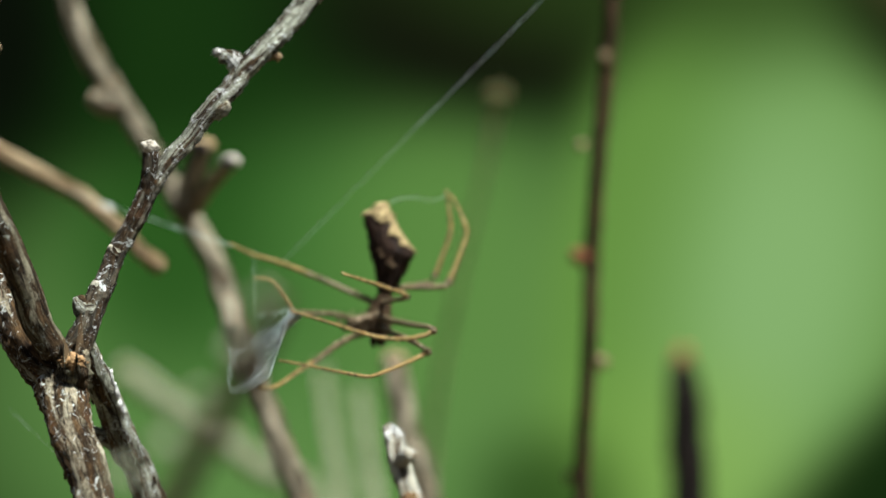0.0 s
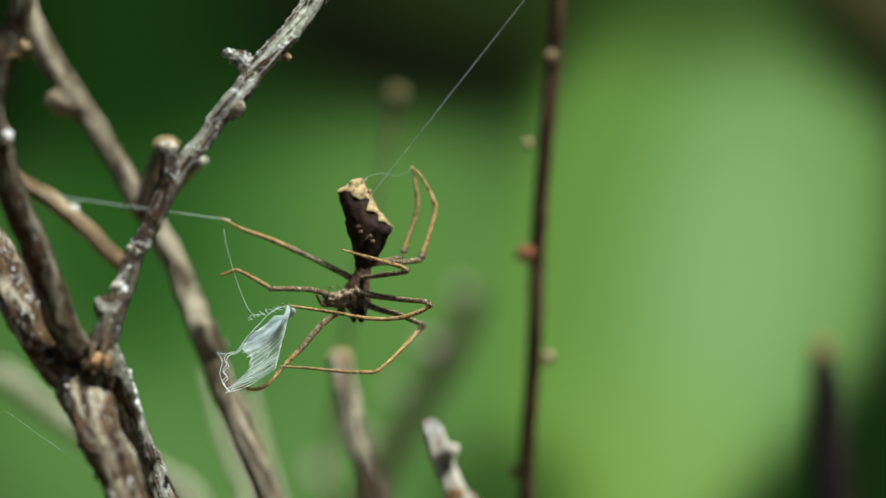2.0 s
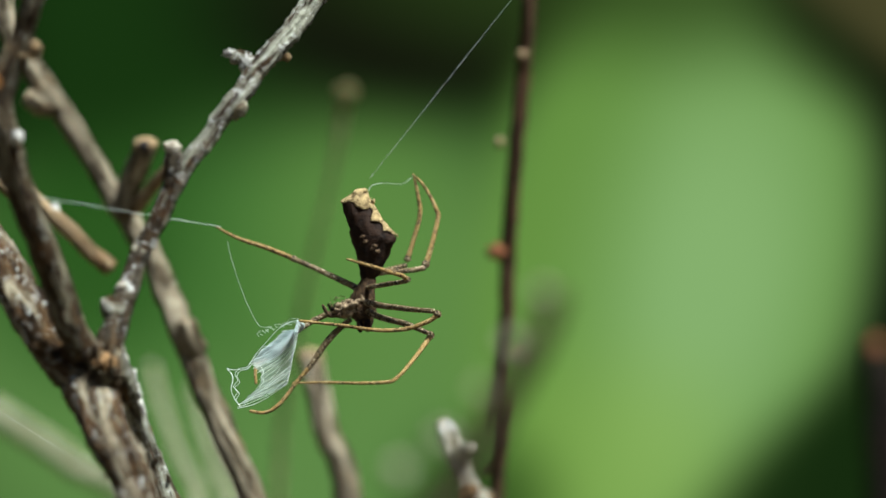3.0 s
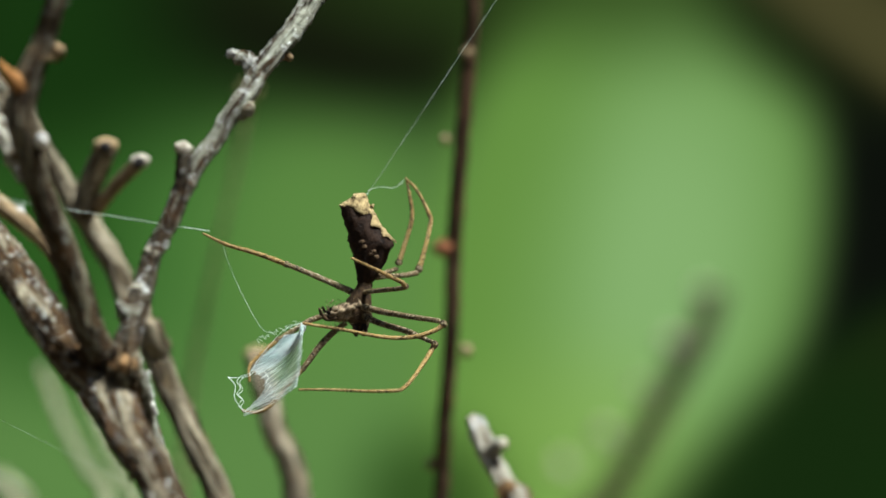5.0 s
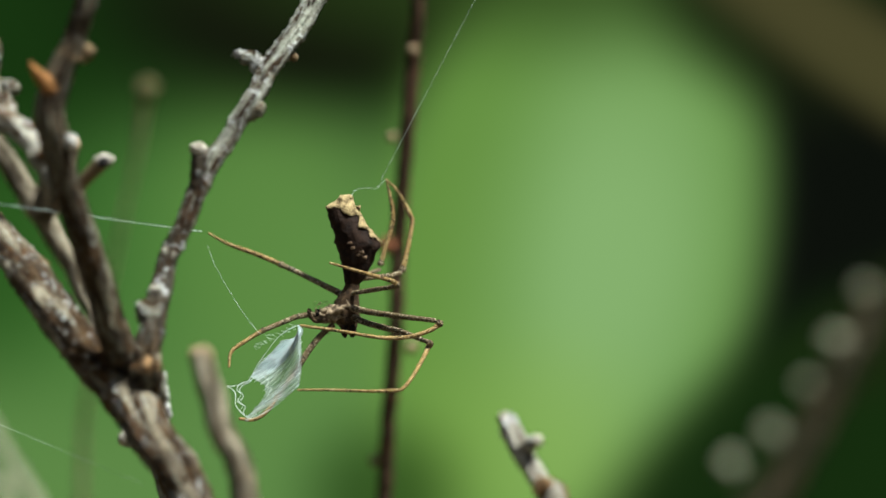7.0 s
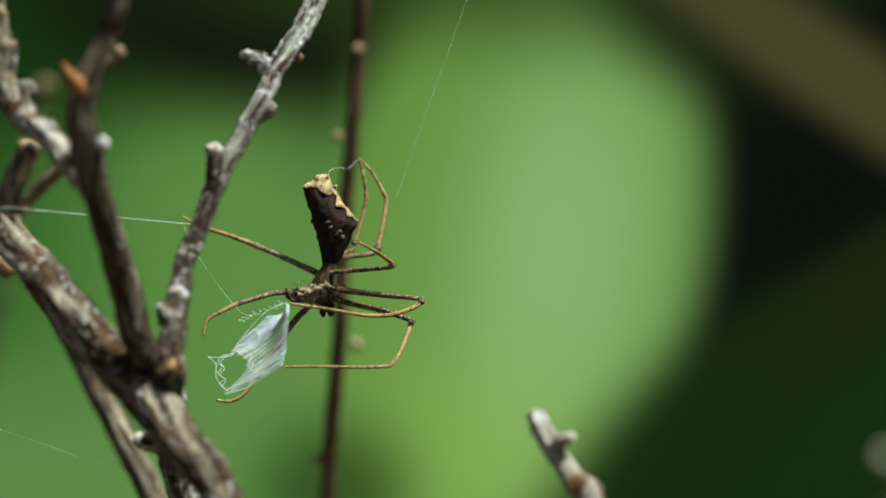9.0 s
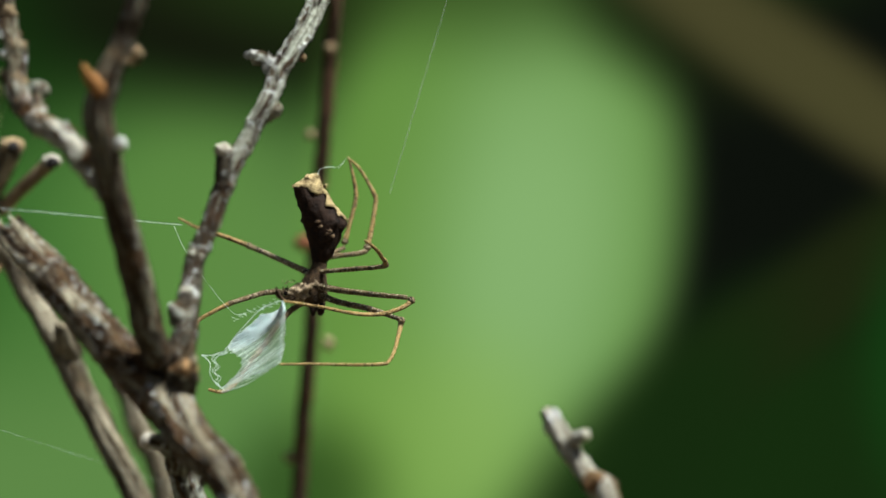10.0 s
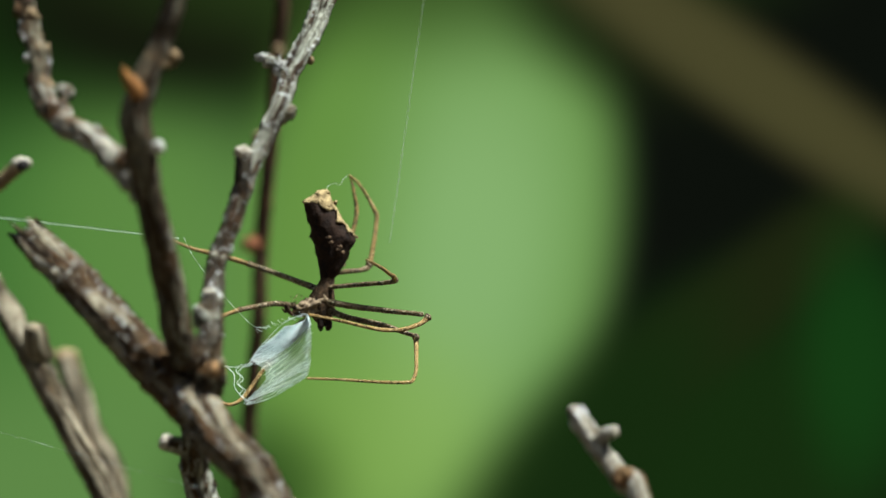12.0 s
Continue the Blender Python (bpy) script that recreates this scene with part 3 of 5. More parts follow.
def build_branch():
    """The forked branch that stands nearest the spider."""
    b = thing("forked_branch", foot(TRUNK), "weathered grey-brown forked branch with pale flaking bark", "branch")
    trunk = part("trunk", limb(TRUNK[::-1], 0.035, 56, 0.15, 0.08, seed=1, ragged=0.6), BARK_TRUNK, b, "pale split trunk with a broken end")
    part("limb", limb(LIMB_A, 0.028, 40, 0.2, 0.12, seed=2), BARK_LIMB, b, "slender lichen-flecked grey limb")
    part("limb", limb(LIMB_DARK, 0.06, 26, 0.1, 0.08, seed=4), BARK_DARK, b, "dark brown upright limb")
    part("limb", limb(TRUNK_BACK, 0.07, 26, 0.14, 0.1, seed=6), BARK_MAIN, b)
    part("limb", limb(KNOBBY[:5], 0.05, 28, 0.3, 0.2, seed=5, wave=3.2), BARK_KNOBBY, b, "knobbly whitish side limb")
    part("limb", limb([(*q[:3], q[3] * 0.85) for q in KNOBBY[3:]], 0.05, 24, 0.3, 0.25, seed=15, wave=3.2), BARK_DARK, b, "dark knotty end of the side limb")
    part("stub", limb(STUB_A, 0.03, 20, 0.16, 0.08, seed=7), BARK_LIMB, b)
    part("stub_end", lump(shifted(STUB_A[-1], -0.01, -0.03, 0.0), 0.125, (1, 1, 0.85), 0.28, 3, 4, 1.6), CHALK, b, "pale chalky stub end")
    part("stub", limb(STUB_BACK, 0.03, 18, 0.2, 0.1, seed=8), BARK_MAIN, b)
    part("stub_end", lump(STUB_BACK[-1], 0.12, (0.7, 1, 1), 0.5, 5), CHALK, b, "pale chalky stub end")
    part("shoot", limb(ORANGE, 0.03, 16, 0.16, 0.1, seed=9), WOOD_ORANGE, b, "orange-brown broken shoot")
    s = part("broken_stub", limb([(-4.62, -1.0, -2.12, 0.24), (-4.52, -1.2, -1.9, 0.23), (-4.47, -1.3, -1.76, 0.21), (-4.45, -1.36, -1.66, 0.19)], 0.02, 28, 0.3, 0.1, seed=41, ragged=1.2), BARK_DARK, b, "short torn stub of a lost twig")
    part("torn_wood", lump((-4.45, -1.38, -1.7), 0.15, (1.15, 0.95, 0.7), 0.7, 2.0, 4, 2.6), WOOD_TORN, s, "raw orange torn wood")
    chips = random.Random(21)
    for _ in range(9):
        x, y, lean, tall = -4.45 + chips.uniform(-0.15, 0.15), -1.4 + chips.uniform(-0.12, 0.1), chips.uniform(-0.07, 0.07), chips.uniform(0.1, 0.24)
        part("splinter", limb([(x, y, -1.72, 0.04), (x + lean * 0.5, y, -1.72 + tall * 0.6, 0.03), (x + lean, y - 0.02, -1.72 + tall, 0.008)], 0.03, 7, 0.25, 0.1, seed=x * 9), WOOD_TORN, s)
    for rows, mat, n in (([(*shifted(K1, 0.22, 0, -0.14), 0.1), (*shifted(K1, 0.04, -0.02, 0), 0.13), (*shifted(K1, -0.1, -0.03, 0.06), 0.1)], BARK_MAIN, 1),
                         ([(*shifted(K2, -0.14, 0, -0.1), 0.11), (*shifted(K2, -0.02, -0.02, -0.01), 0.1), (*shifted(K2, 0.06, -0.03, 0.05), 0.07)], BARK_PALE, 2),
                         ([(*shifted(K6, -0.14, 0, 0.02), 0.09), (*shifted(K6, -0.02, 0, 0), 0.08), (*shifted(K6, 0.04, 0, -0.04), 0.05)], BARK_TAN, 3),
                         ([(*shifted(K4, 0.1, 0.1, -0.06), 0.13), (*shifted(K4, 0, 0.05, 0), 0.13), (*shifted(K4, -0.05, 0.03, 0.06), 0.08)], BARK_KNOBBY, 4),
                         ([(*shifted(K4B, 0.16, 0.1, -0.06), 0.16), (*shifted(K4B, 0.02, 0.04, 0), 0.16), (*shifted(K4B, -0.1, 0.02, 0.08), 0.1)], BARK_MAIN, 5),
                         ([(*shifted(K7, 0.08, 0.08, -0.06), 0.1), (*shifted(K7, 0, 0.04, 0), 0.1), (*shifted(K7, -0.04, 0.02, 0.05), 0.06)], BARK_KNOBBY, 6),
                         ([(*shifted(NODE1, -0.12, 0, -0.1), 0.12), (*shifted(NODE1, 0, 0, 0), 0.12), (*shifted(NODE1, 0.06, -0.02, 0.06), 0.07)], BARK_TAN, 7),
                         ([(*shifted(NODE2, 0.06, 0, -0.12), 0.12), (*shifted(NODE2, 0, 0, 0), 0.12), (*shifted(NODE2, -0.03, -0.02, 0.08), 0.07)], BARK_TAN, 8),
                         ([(*shifted(NODE3, -0.14, 0, -0.06), 0.14), (*shifted(NODE3, 0, 0, 0), 0.12), (*shifted(NODE3, 0.05, -0.02, 0.04), 0.09)], BARK_MAIN, 9)):
        part("bud", limb(rows, 0.02, 20, 0.4, 0.3, seed=n * 3.1, wave=5), mat, b)
    part("lichen", lump(shifted(K1, -0.13, -0.04, 0.07), 0.07, (1.3, 1, 0.7), 1.3, 1, 4, 3.6), LICHEN, b, "pale frilly lichen")
    part("lichen", lump(shifted(K1, 0.12, -0.1, -0.1), 0.08, (1, 0.6, 1.2), 1.3, 6, 4, 3.6), LICHEN, b, "pale frilly lichen")
    part("lichen", lump(BEAD_WHITE, 0.088, (0.9, 1, 1.15), 0.3, 2), LICHEN, b, "white fluffy bead")
    crust = random.Random(12)
    for _ in range(40):
        u = crust.random()
        place = (-4.34 + 0.08 * u + crust.gauss(0, 0.03), -0.27 + 0.49 * u, -1.90 + -0.65 * u)
        part("lichen", lump(place, crust.uniform(0.018, 0.042), (0.8, 0.8, crust.uniform(1, 2.2)), 1.2, crust.random() * 30, 3, 2.6), LICHEN, b, "white crusty lichen")
    for q, r in ((KNOBBY[1], 0.16), (KNOBBY[2], 0.15), (KNOBBY[3], 0.18), (KNOBBY[4], 0.11), (KNOBBY[5], 0.1), (KNOBBY[6], 0.09)):
        part("knob", lump(shifted(q, 0.05, -0.06, 0.05), r, (1.05, 1, 0.85), 0.7, q[2] * 7, 4, 1.8), BARK_KNOBBY if r > 0.13 else BUD_PALE, b)
    rnd = random.Random(4)
    for path, n, r in ((LIMB_A, 60, 0.024), (TRUNK, 46, 0.03), (LIMB_DARK, 20, 0.026), (KNOBBY, 26, 0.06), (TRUNK_BACK, 22, 0.03), (STUB_A, 10, 0.024)):
        pts = spline([q for q in path if q[2] > -4.5], 0.03)
        for _ in range(n):
            p = pts[rnd.randrange(3, len(pts) - 3)]
            a = rnd.uniform(0, 6.28)
            place = (p[0] + p[3] * 0.95 * math.cos(a), p[1] - p[3] * 0.3 * rnd.random(), p[2] + p[3] * 0.95 * math.sin(a) * 0.6)
            part("flake", lump(place, r * rnd.uniform(0.6, 1.3), (rnd.uniform(0.6, 1), 1, rnd.uniform(0.9, 2.2)), 0.9, rnd.random() * 20, 3, 2.2),
                 rnd.choice((BARK_MAIN, BARK_KNOBBY, BARK_MAIN, LICHEN if rnd.random() < 0.45 else BARK_PALE)), b)
    return b


def build_back_branch():
    b = thing("back_branch", foot(BACK_BRANCH), "grey-brown leaning branch with sawn-off side stubs", "branch")
    part("limb", limb(BACK_BRANCH, 0.1, 24, 0.1, 0.08, seed=11), BARK_BACK, b)
    for rows, mat, r in ((CUT_THICK, BARK_BACK, 0.24), (CUT_THIN, BARK_TAN, 0.2)):
        s = part("stub", limb(rows, 0.06, 20, 0.1, 0.06, seed=r * 40), mat, b)
        part("cut_end", lump(rows[-1], r, (1, 1, 0.75), 0.15, 1), WOOD_CUT if r > 0.22 else CHALK, s, "pale cut end")
        if r < 0.25:
            part("pith", lump(shifted(rows[-1], 0.02, -0.19, -0.03), 0.12, (1, 1, 1), 0.2, 1), DARK_CORE, s, "dark hollow pith")
    part("knot", limb(KNOT_B, 0.06, 18, 0.25, 0.1, seed=14), BARK_BACK, b)
    part("stub", limb(STUB_B, 0.06, 18, 0.2, 0.1, seed=15), BARK_BACK, b)
    t = part("side_twig", limb(TAN_TWIG, 0.08, 18, 0.08, 0.08, seed=16), BARK_TAN, b, "thin tan side twig")
    part("bead", lump(BEAD_TAN, 0.11, (1.1, 1, 1), 0.3, 2), LICHEN, t, "white silk anchor bead")
    return b


def build_twig(name, rows, mat, label, step=0.1, sides=18, seed=0.0, rough=0.1, group=""):
    t = thing(name, foot(rows), label, "twig", group)
    part("shoot", limb(rows, step, sides, rough, 0.07, seed=seed), mat, t)
    return t


def build_twigs():
    t = build_twig("stem", STEM, BARK_STEM, "thin dark brown upright stem with rust-coloured bud", 0.12, 18, 21)
    part("bud", lump(BUD, 0.21, (1.0, 0.8, 0.85), 0.4, 3, 4), BUD_RUST, t, "rusty orange-brown bud")
    for p, r in ((STEM_DOT1, 0.1), (STEM_DOT2, 0.13), (STEM_DOT3, 0.13), (STEM_DOT4, 0.1)):
        part("bud", lump(p, r, (1, 1, 1.1), 0.3, p[2], 3), BUD_PALE, t, "small pale bud")
    t = build_twig("cut_twig", POST_TWIG, BARK_BACK, "grey-brown upright twig with a pale sawn top", 0.1, 20, 22)
    part("cut_end", lump(POST_TWIG[0], 0.28, (1, 1, 0.7), 0.15, 1), WOOD_CUT, t, "pale tan cut end")
    t = build_twig("broken_twig", TIP_TWIG, BARK_KNOBBY, "short broken twig with a white weathered tip", 0.05, 22, 23, 0.2)
    part("tip", lump(shifted(TIP_TWIG[1], 0.0, 0, 0.0), 0.14, (0.85, 1, 1.3), 0.5, 3, 4), LICHEN, t, "chalk-white weathered tip")
    part("nub", limb(TIP_NUB, 0.03, 18, 0.3, 0.1, seed=24), BARK_KNOBBY, t)
    part("nub", lump(shifted(TIP_TWIG[4], -0.05, -0.1, 0.1), 0.16, (1, 1, 1), 0.5, 4, 3), BARK_TAN, t)
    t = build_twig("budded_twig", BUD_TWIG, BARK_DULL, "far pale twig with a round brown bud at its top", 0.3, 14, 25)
    part("bud", lump(BUD_TWIG[0], 0.36, (1, 1, 1), 0.2, 1), BUD_DULL, t, "round brown bud")
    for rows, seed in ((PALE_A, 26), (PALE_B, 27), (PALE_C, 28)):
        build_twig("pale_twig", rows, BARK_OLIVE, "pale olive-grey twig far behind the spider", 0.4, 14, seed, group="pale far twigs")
    t = build_twig("dark_twig", NEAR_DARK, BARK_BLACK, "near-black thin twig with a brown blunt tip", 0.08, 16, 29)
    part("tip", lump(NEAR_DARK[0], 0.1, (0.9, 1, 1.4), 0.3, 1), BUD_RUST, t, "rusty brown tip")
    t = build_twig("grey_twig", NEAR_GREY, BARK_GREY, "leaning grey twig with rounded nodes", 0.08, 18, 30, 0.2)
    for p, r in (((2.98, -15.80, -0.37), 0.07), ((2.73, -15.80, -0.82), 0.09), ((2.46, -15.80, -1.19), 0.06), ((2.14, -15.80, -1.61), 0.09), ((1.79, -15.80, -1.89), 0.09)):
        part("node", lump(p, r, (1, 1, 1), 0.4, p[2] * 5, 3), NODE_GREY, t, "rounded greyish node")


# ---- the spider ----
# seconds, place of the waist, turns about x, y and z
SPIDER_ROWS = [
    (0.0, -1.367, -0.682, -2.9, 0.6, -4.0),
    (0.3, -1.324, -0.643, -2.8, -0.2, -3.1),
    (0.5, -1.440, -0.551, -2.7, -0.8, -2.5),
    (0.8, -1.791, -0.291, -2.9, -0.4, -1.3),
    (1.0, -1.833, -0.235, -3.1, -0.2, -0.5),
    (1.1, -1.766, -0.280, -3.0, -0.1, -0.5),
    (1.2, -1.494, -0.433, -2.9, -0.1, -0.5),
    (1.3, -1.379, -0.514, -2.7, -0.0, -0.6),
    (1.5, -1.345, -0.597, -2.5, 0.1, -0.7),
    (1.7, -1.392, -0.555, -2.3, -0.0, -0.2),
    (1.9, -1.643, -0.366, -2.1, -0.1, 0.2),
    (2.0, -1.691, -0.316, -2.0, -0.1, 0.4),
    (2.2, -1.754, -0.246, -1.8, 0.1, 0.2),
    (2.3, -1.591, -0.386, -1.7, 0.2, 0.1),
    (2.5, -1.388, -0.614, -1.6, 0.5, -0.2),
    (2.7, -1.342, -0.635, -1.5, -0.1, -0.4),
    (3.0, -1.498, -0.491, -1.4, -1.0, -0.7),
    (3.2, -1.738, -0.326, -1.2, -0.8, -0.5),
    (4.0, -1.416, -0.585, -0.6, 0.2, 0.0),
    (4.8, -1.389, -0.620, -0.0, 1.2, 0.6),
    (5.0, -1.405, -0.593, 0.1, 1.5, 0.8),
    (5.5, -1.511, -0.496, 0.1, 0.4, 0.1),
    (6.0, -1.755, -0.278, 0.0, -0.0, 0.0),
    (6.2, -1.918, -0.194, -0.1, 0.3, 0.4),
    (6.3, -1.946, -0.190, -0.1, 0.5, 0.5),
    (6.5, -1.796, -0.249, -0.1, 0.8, 0.9),
    (6.7, -1.601, -0.505, -0.1, 0.9, 1.0),
    (7.0, -1.491, -0.633, -0.1, 1.0, 1.2),
    (7.2, -1.505, -0.617, -0.1, 1.0, 1.1),
    (8.0, -1.740, -0.392, -0.1, 0.9, 0.5),
    (8.8, -1.738, -0.404, -0.0, 0.9, -0.0),
    (9.0, -1.740, -0.292, -0.0, 0.8, -0.2),
    (9.2, -1.524, -0.577, 0.1, 1.2, 0.0),
    (9.5, -1.548, -0.630, 0.3, 1.7, 0.3),
    (9.8, -1.711, -0.478, 0.2, 1.2, -1.1),
    (10.0, -1.845, -0.286, 0.1, 0.9, -2.1),
    (10.2, -1.980, -0.170, 0.2, 2.0, -1.0),
    (10.5, -1.595, -0.583, 0.3, 3.6, 0.5),
    (10.8, -1.757, -0.517, 0.2, 3.3, 0.1),
    (11.0, -1.778, -0.462, 0.1, 3.2, -0.2),
    (11.2, -1.949, -0.312, 0.3, 2.9, -0.5),
    (11.5, -1.808, -0.313, 0.6, 2.5, -1.0),
    (11.7, -1.681, -0.527, 0.3, 2.6, -0.5),
    (12.0, -1.614, -0.535, -0.1, 2.7, 0.2),
]
SPIDER_AT = (-1.755, 4.5, -0.278)
# seconds, place of the upper corner, turns about x, y and z
NET_ROWS = [
    (0.0, -2.250, 2.152, -0.942, -4, 5, -36),
    (0.5, -2.361, 2.628, -1.032, -6, 3, -33),
    (1.0, -2.706, 2.747, -0.740, -8, -2, -28),
    (1.5, -2.225, 2.751, -1.049, -10, -1, -25),
    (2.0, -2.541, 2.862, -0.901, -9, -1, -27),
    (2.5, -2.259, 2.774, -1.135, -8, 0, -27),
    (3.0, -2.364, 2.996, -1.150, -8, -2, -28),
    (5.0, -2.231, 2.540, -1.190, -9, -5, -26),
    (5.5, -2.374, 2.847, -1.131, -8, -3, -32),
    (6.0, -2.590, 2.552, -0.942, -8, -3, -37),
    (6.5, -2.622, 2.613, -0.900, -8, -4, -36),
    (7.0, -2.313, 2.635, -1.233, -12, -10, -28),
    (9.0, -2.545, 2.325, -0.869, -13, -4, -30),
    (9.5, -2.305, 2.200, -1.171, -13, -3, -22),
    (10.0, -2.663, 2.143, -0.833, -14, -4, -28),
    (10.5, -2.365, 2.276, -0.912, -14, 3, -13),
    (11.0, -2.577, 2.290, -0.792, -13, 2, -15),
    (11.5, -2.586, 2.139, -0.701, -8, 0, -22),
    (12.0, -2.367, 2.141, -1.040, -12, -2, -30),
]
K_BODY = 0.00949


def sp(x, y, depth=0.0):
    """A place on the spider as it hangs at the sixth second."""
    k = (37.715 + 4.5 + depth) / 4446.0
    return ((x - 784) * k, 4.5 + depth, (441 - y) * k)


def leg_rows(*pts):
    return [(*sp(x, y, d), w * 0.46 * K_BODY) for x, y, d, w in pts]


def loft(rings, sides=28, rough=0.08, seed=0.0, close=True):
    """Rings of centre x, y, depth, half width vector, half depth."""
    bm = bmesh.new()
    made = []
    for cx, cy, d, wx, wy, dep in rings:
        c = at(*sp(cx, cy, d))
        ring = []
        for k in range(sides):
            a = 2 * math.pi * k / sides
            ca, sa = math.cos(a), math.sin(a)
            e = Vector((wx * ca, dep * sa, -wy * ca)) * K_BODY * CM
            n = noise.noise((c + e) * 900 + Vector((seed, 0, 0))) + 0.5 * noise.noise((c + e) * 2200)
            ring.append(bm.verts.new(c + e * (1 + rough * n)))
        made.append(ring)
    for i in range(len(made) - 1):
        for k in range(sides):
            j = (k + 1) % sides
            bm.faces.new((made[i][k], made[i][j], made[i + 1][j], made[i + 1][k]))
    if close:
        bm.faces.new(made[0][::-1])
        bm.faces.new(made[-1])
    bmesh.ops.recalc_face_normals(bm, faces=bm.faces)
    return bm


# height, left and right side and half depth of the abdomen
ABDOMEN = [(472, 590, 611, 9), (460, 588, 620, 13), (446, 585, 629, 18), (430, 582, 636, 22), (416, 578, 642, 26), (403, 574, 650, 28), (394, 571, 650, 28), (380, 568, 640, 27),
           (366, 564, 630, 25), (352, 560, 620, 22), (341, 557, 613, 18), (332, 556, 609, 14), (324, 566, 603, 9), (317, 582, 599, 5)]


def abdomen_depth(x, y):
    ys = [r[0] for r in ABDOMEN][::-1]
    l, r, d = (float(np.interp(y, ys, [q[i] for q in ABDOMEN][::-1])) for i in (1, 2, 3))
    u = (x - (l + r) / 2) / max(1, (r - l) / 2)
    return d * math.sqrt(max(0.0, 1 - u * u))


def abdomen_body():
    rows = spline([(l, r, d, y) for y, l, r, d in ABDOMEN], 9.0)
    return loft([((l + r) / 2, y, 0, (r - l) / 2, 0, d) for l, r, d, y in rows], 48, 0.14, 1.0)


def abdomen_crest():
    """A thin crinkled shelf along the top of the abdomen, scalloped at its lower rim."""
    crest = spline([(x, y, 0, 0) for x, y in ((552, 331), (572, 318), (580, 310), (598, 310), (604, 324), (614, 339), (627, 362), (641, 378), (655, 393))], 1.0)
    rim = spline([(x, y, 0, 0) for x, y in ((554, 335), (570, 332), (583, 340), (594, 346), (607, 344), (613, 355), (610, 366), (620, 369), (628, 371), (632, 383), (643, 387), (655, 396))], 1.0)
    n, m = 160, 8
    bm = bmesh.new()
    grid = []
    for i in range(n + 1):
        u = i / n
        cx, cy = crest[int(u * (len(crest) - 1))][:2]
        rx, ry = rim[int(u * (len(rim) - 1))][:2]
        rx, ry = rx + 1.2 * noise.noise(Vector((u * 31, 3, 1))), ry + 1.5 * noise.noise(Vector((u * 27, 9, 1)))
        col = []
        for side in (-1, 1):
            for j in range(m + 1):
                v = j / m if side < 0 else 1 - j / m
                if side > 0 and j == 0:
                    continue
                # v runs from the rim (0) to the crest (1)
                x, y = rx + (cx - rx) * v, ry + (cy - ry) * v
                d = abdomen_depth(rx, ry) * math.cos(v * math.pi / 2) + 2.5
                k = 1.1 * noise.noise(Vector((x * 0.16, y * 0.16, side * 3 + 7))) + 0.8 * noise.noise(Vector((x * 0.5, y * 0.5, side * 3)))
                col.append(at(*sp(x + k, y - 0.5 - k, side * d * K_BODY)))
        grid.append(col)
    top = [[bm.verts.new(c) for c in col] for col in grid]
    mid = at(*sp(606, 372, 0))
    low = [[bm.verts.new(c + (mid - c).normalized() * 1.4 * K_BODY * CM) for c in col] for col in grid]
    w = len(grid[0])
    for i in range(n):
        for j in range(w - 1):
            bm.faces.new((top[i][j], top[i][j + 1], top[i + 1][j + 1], top[i + 1][j]))
            bm.faces.new((low[i][j], low[i + 1][j], low[i + 1][j + 1], low[i][j + 1]))
        for j in (0, w - 1):
            bm.faces.new((top[i][j], top[i + 1][j], low[i + 1][j], low[i][j]))
    bmesh.ops.recalc_face_normals(bm, faces=bm.faces)
    return bm


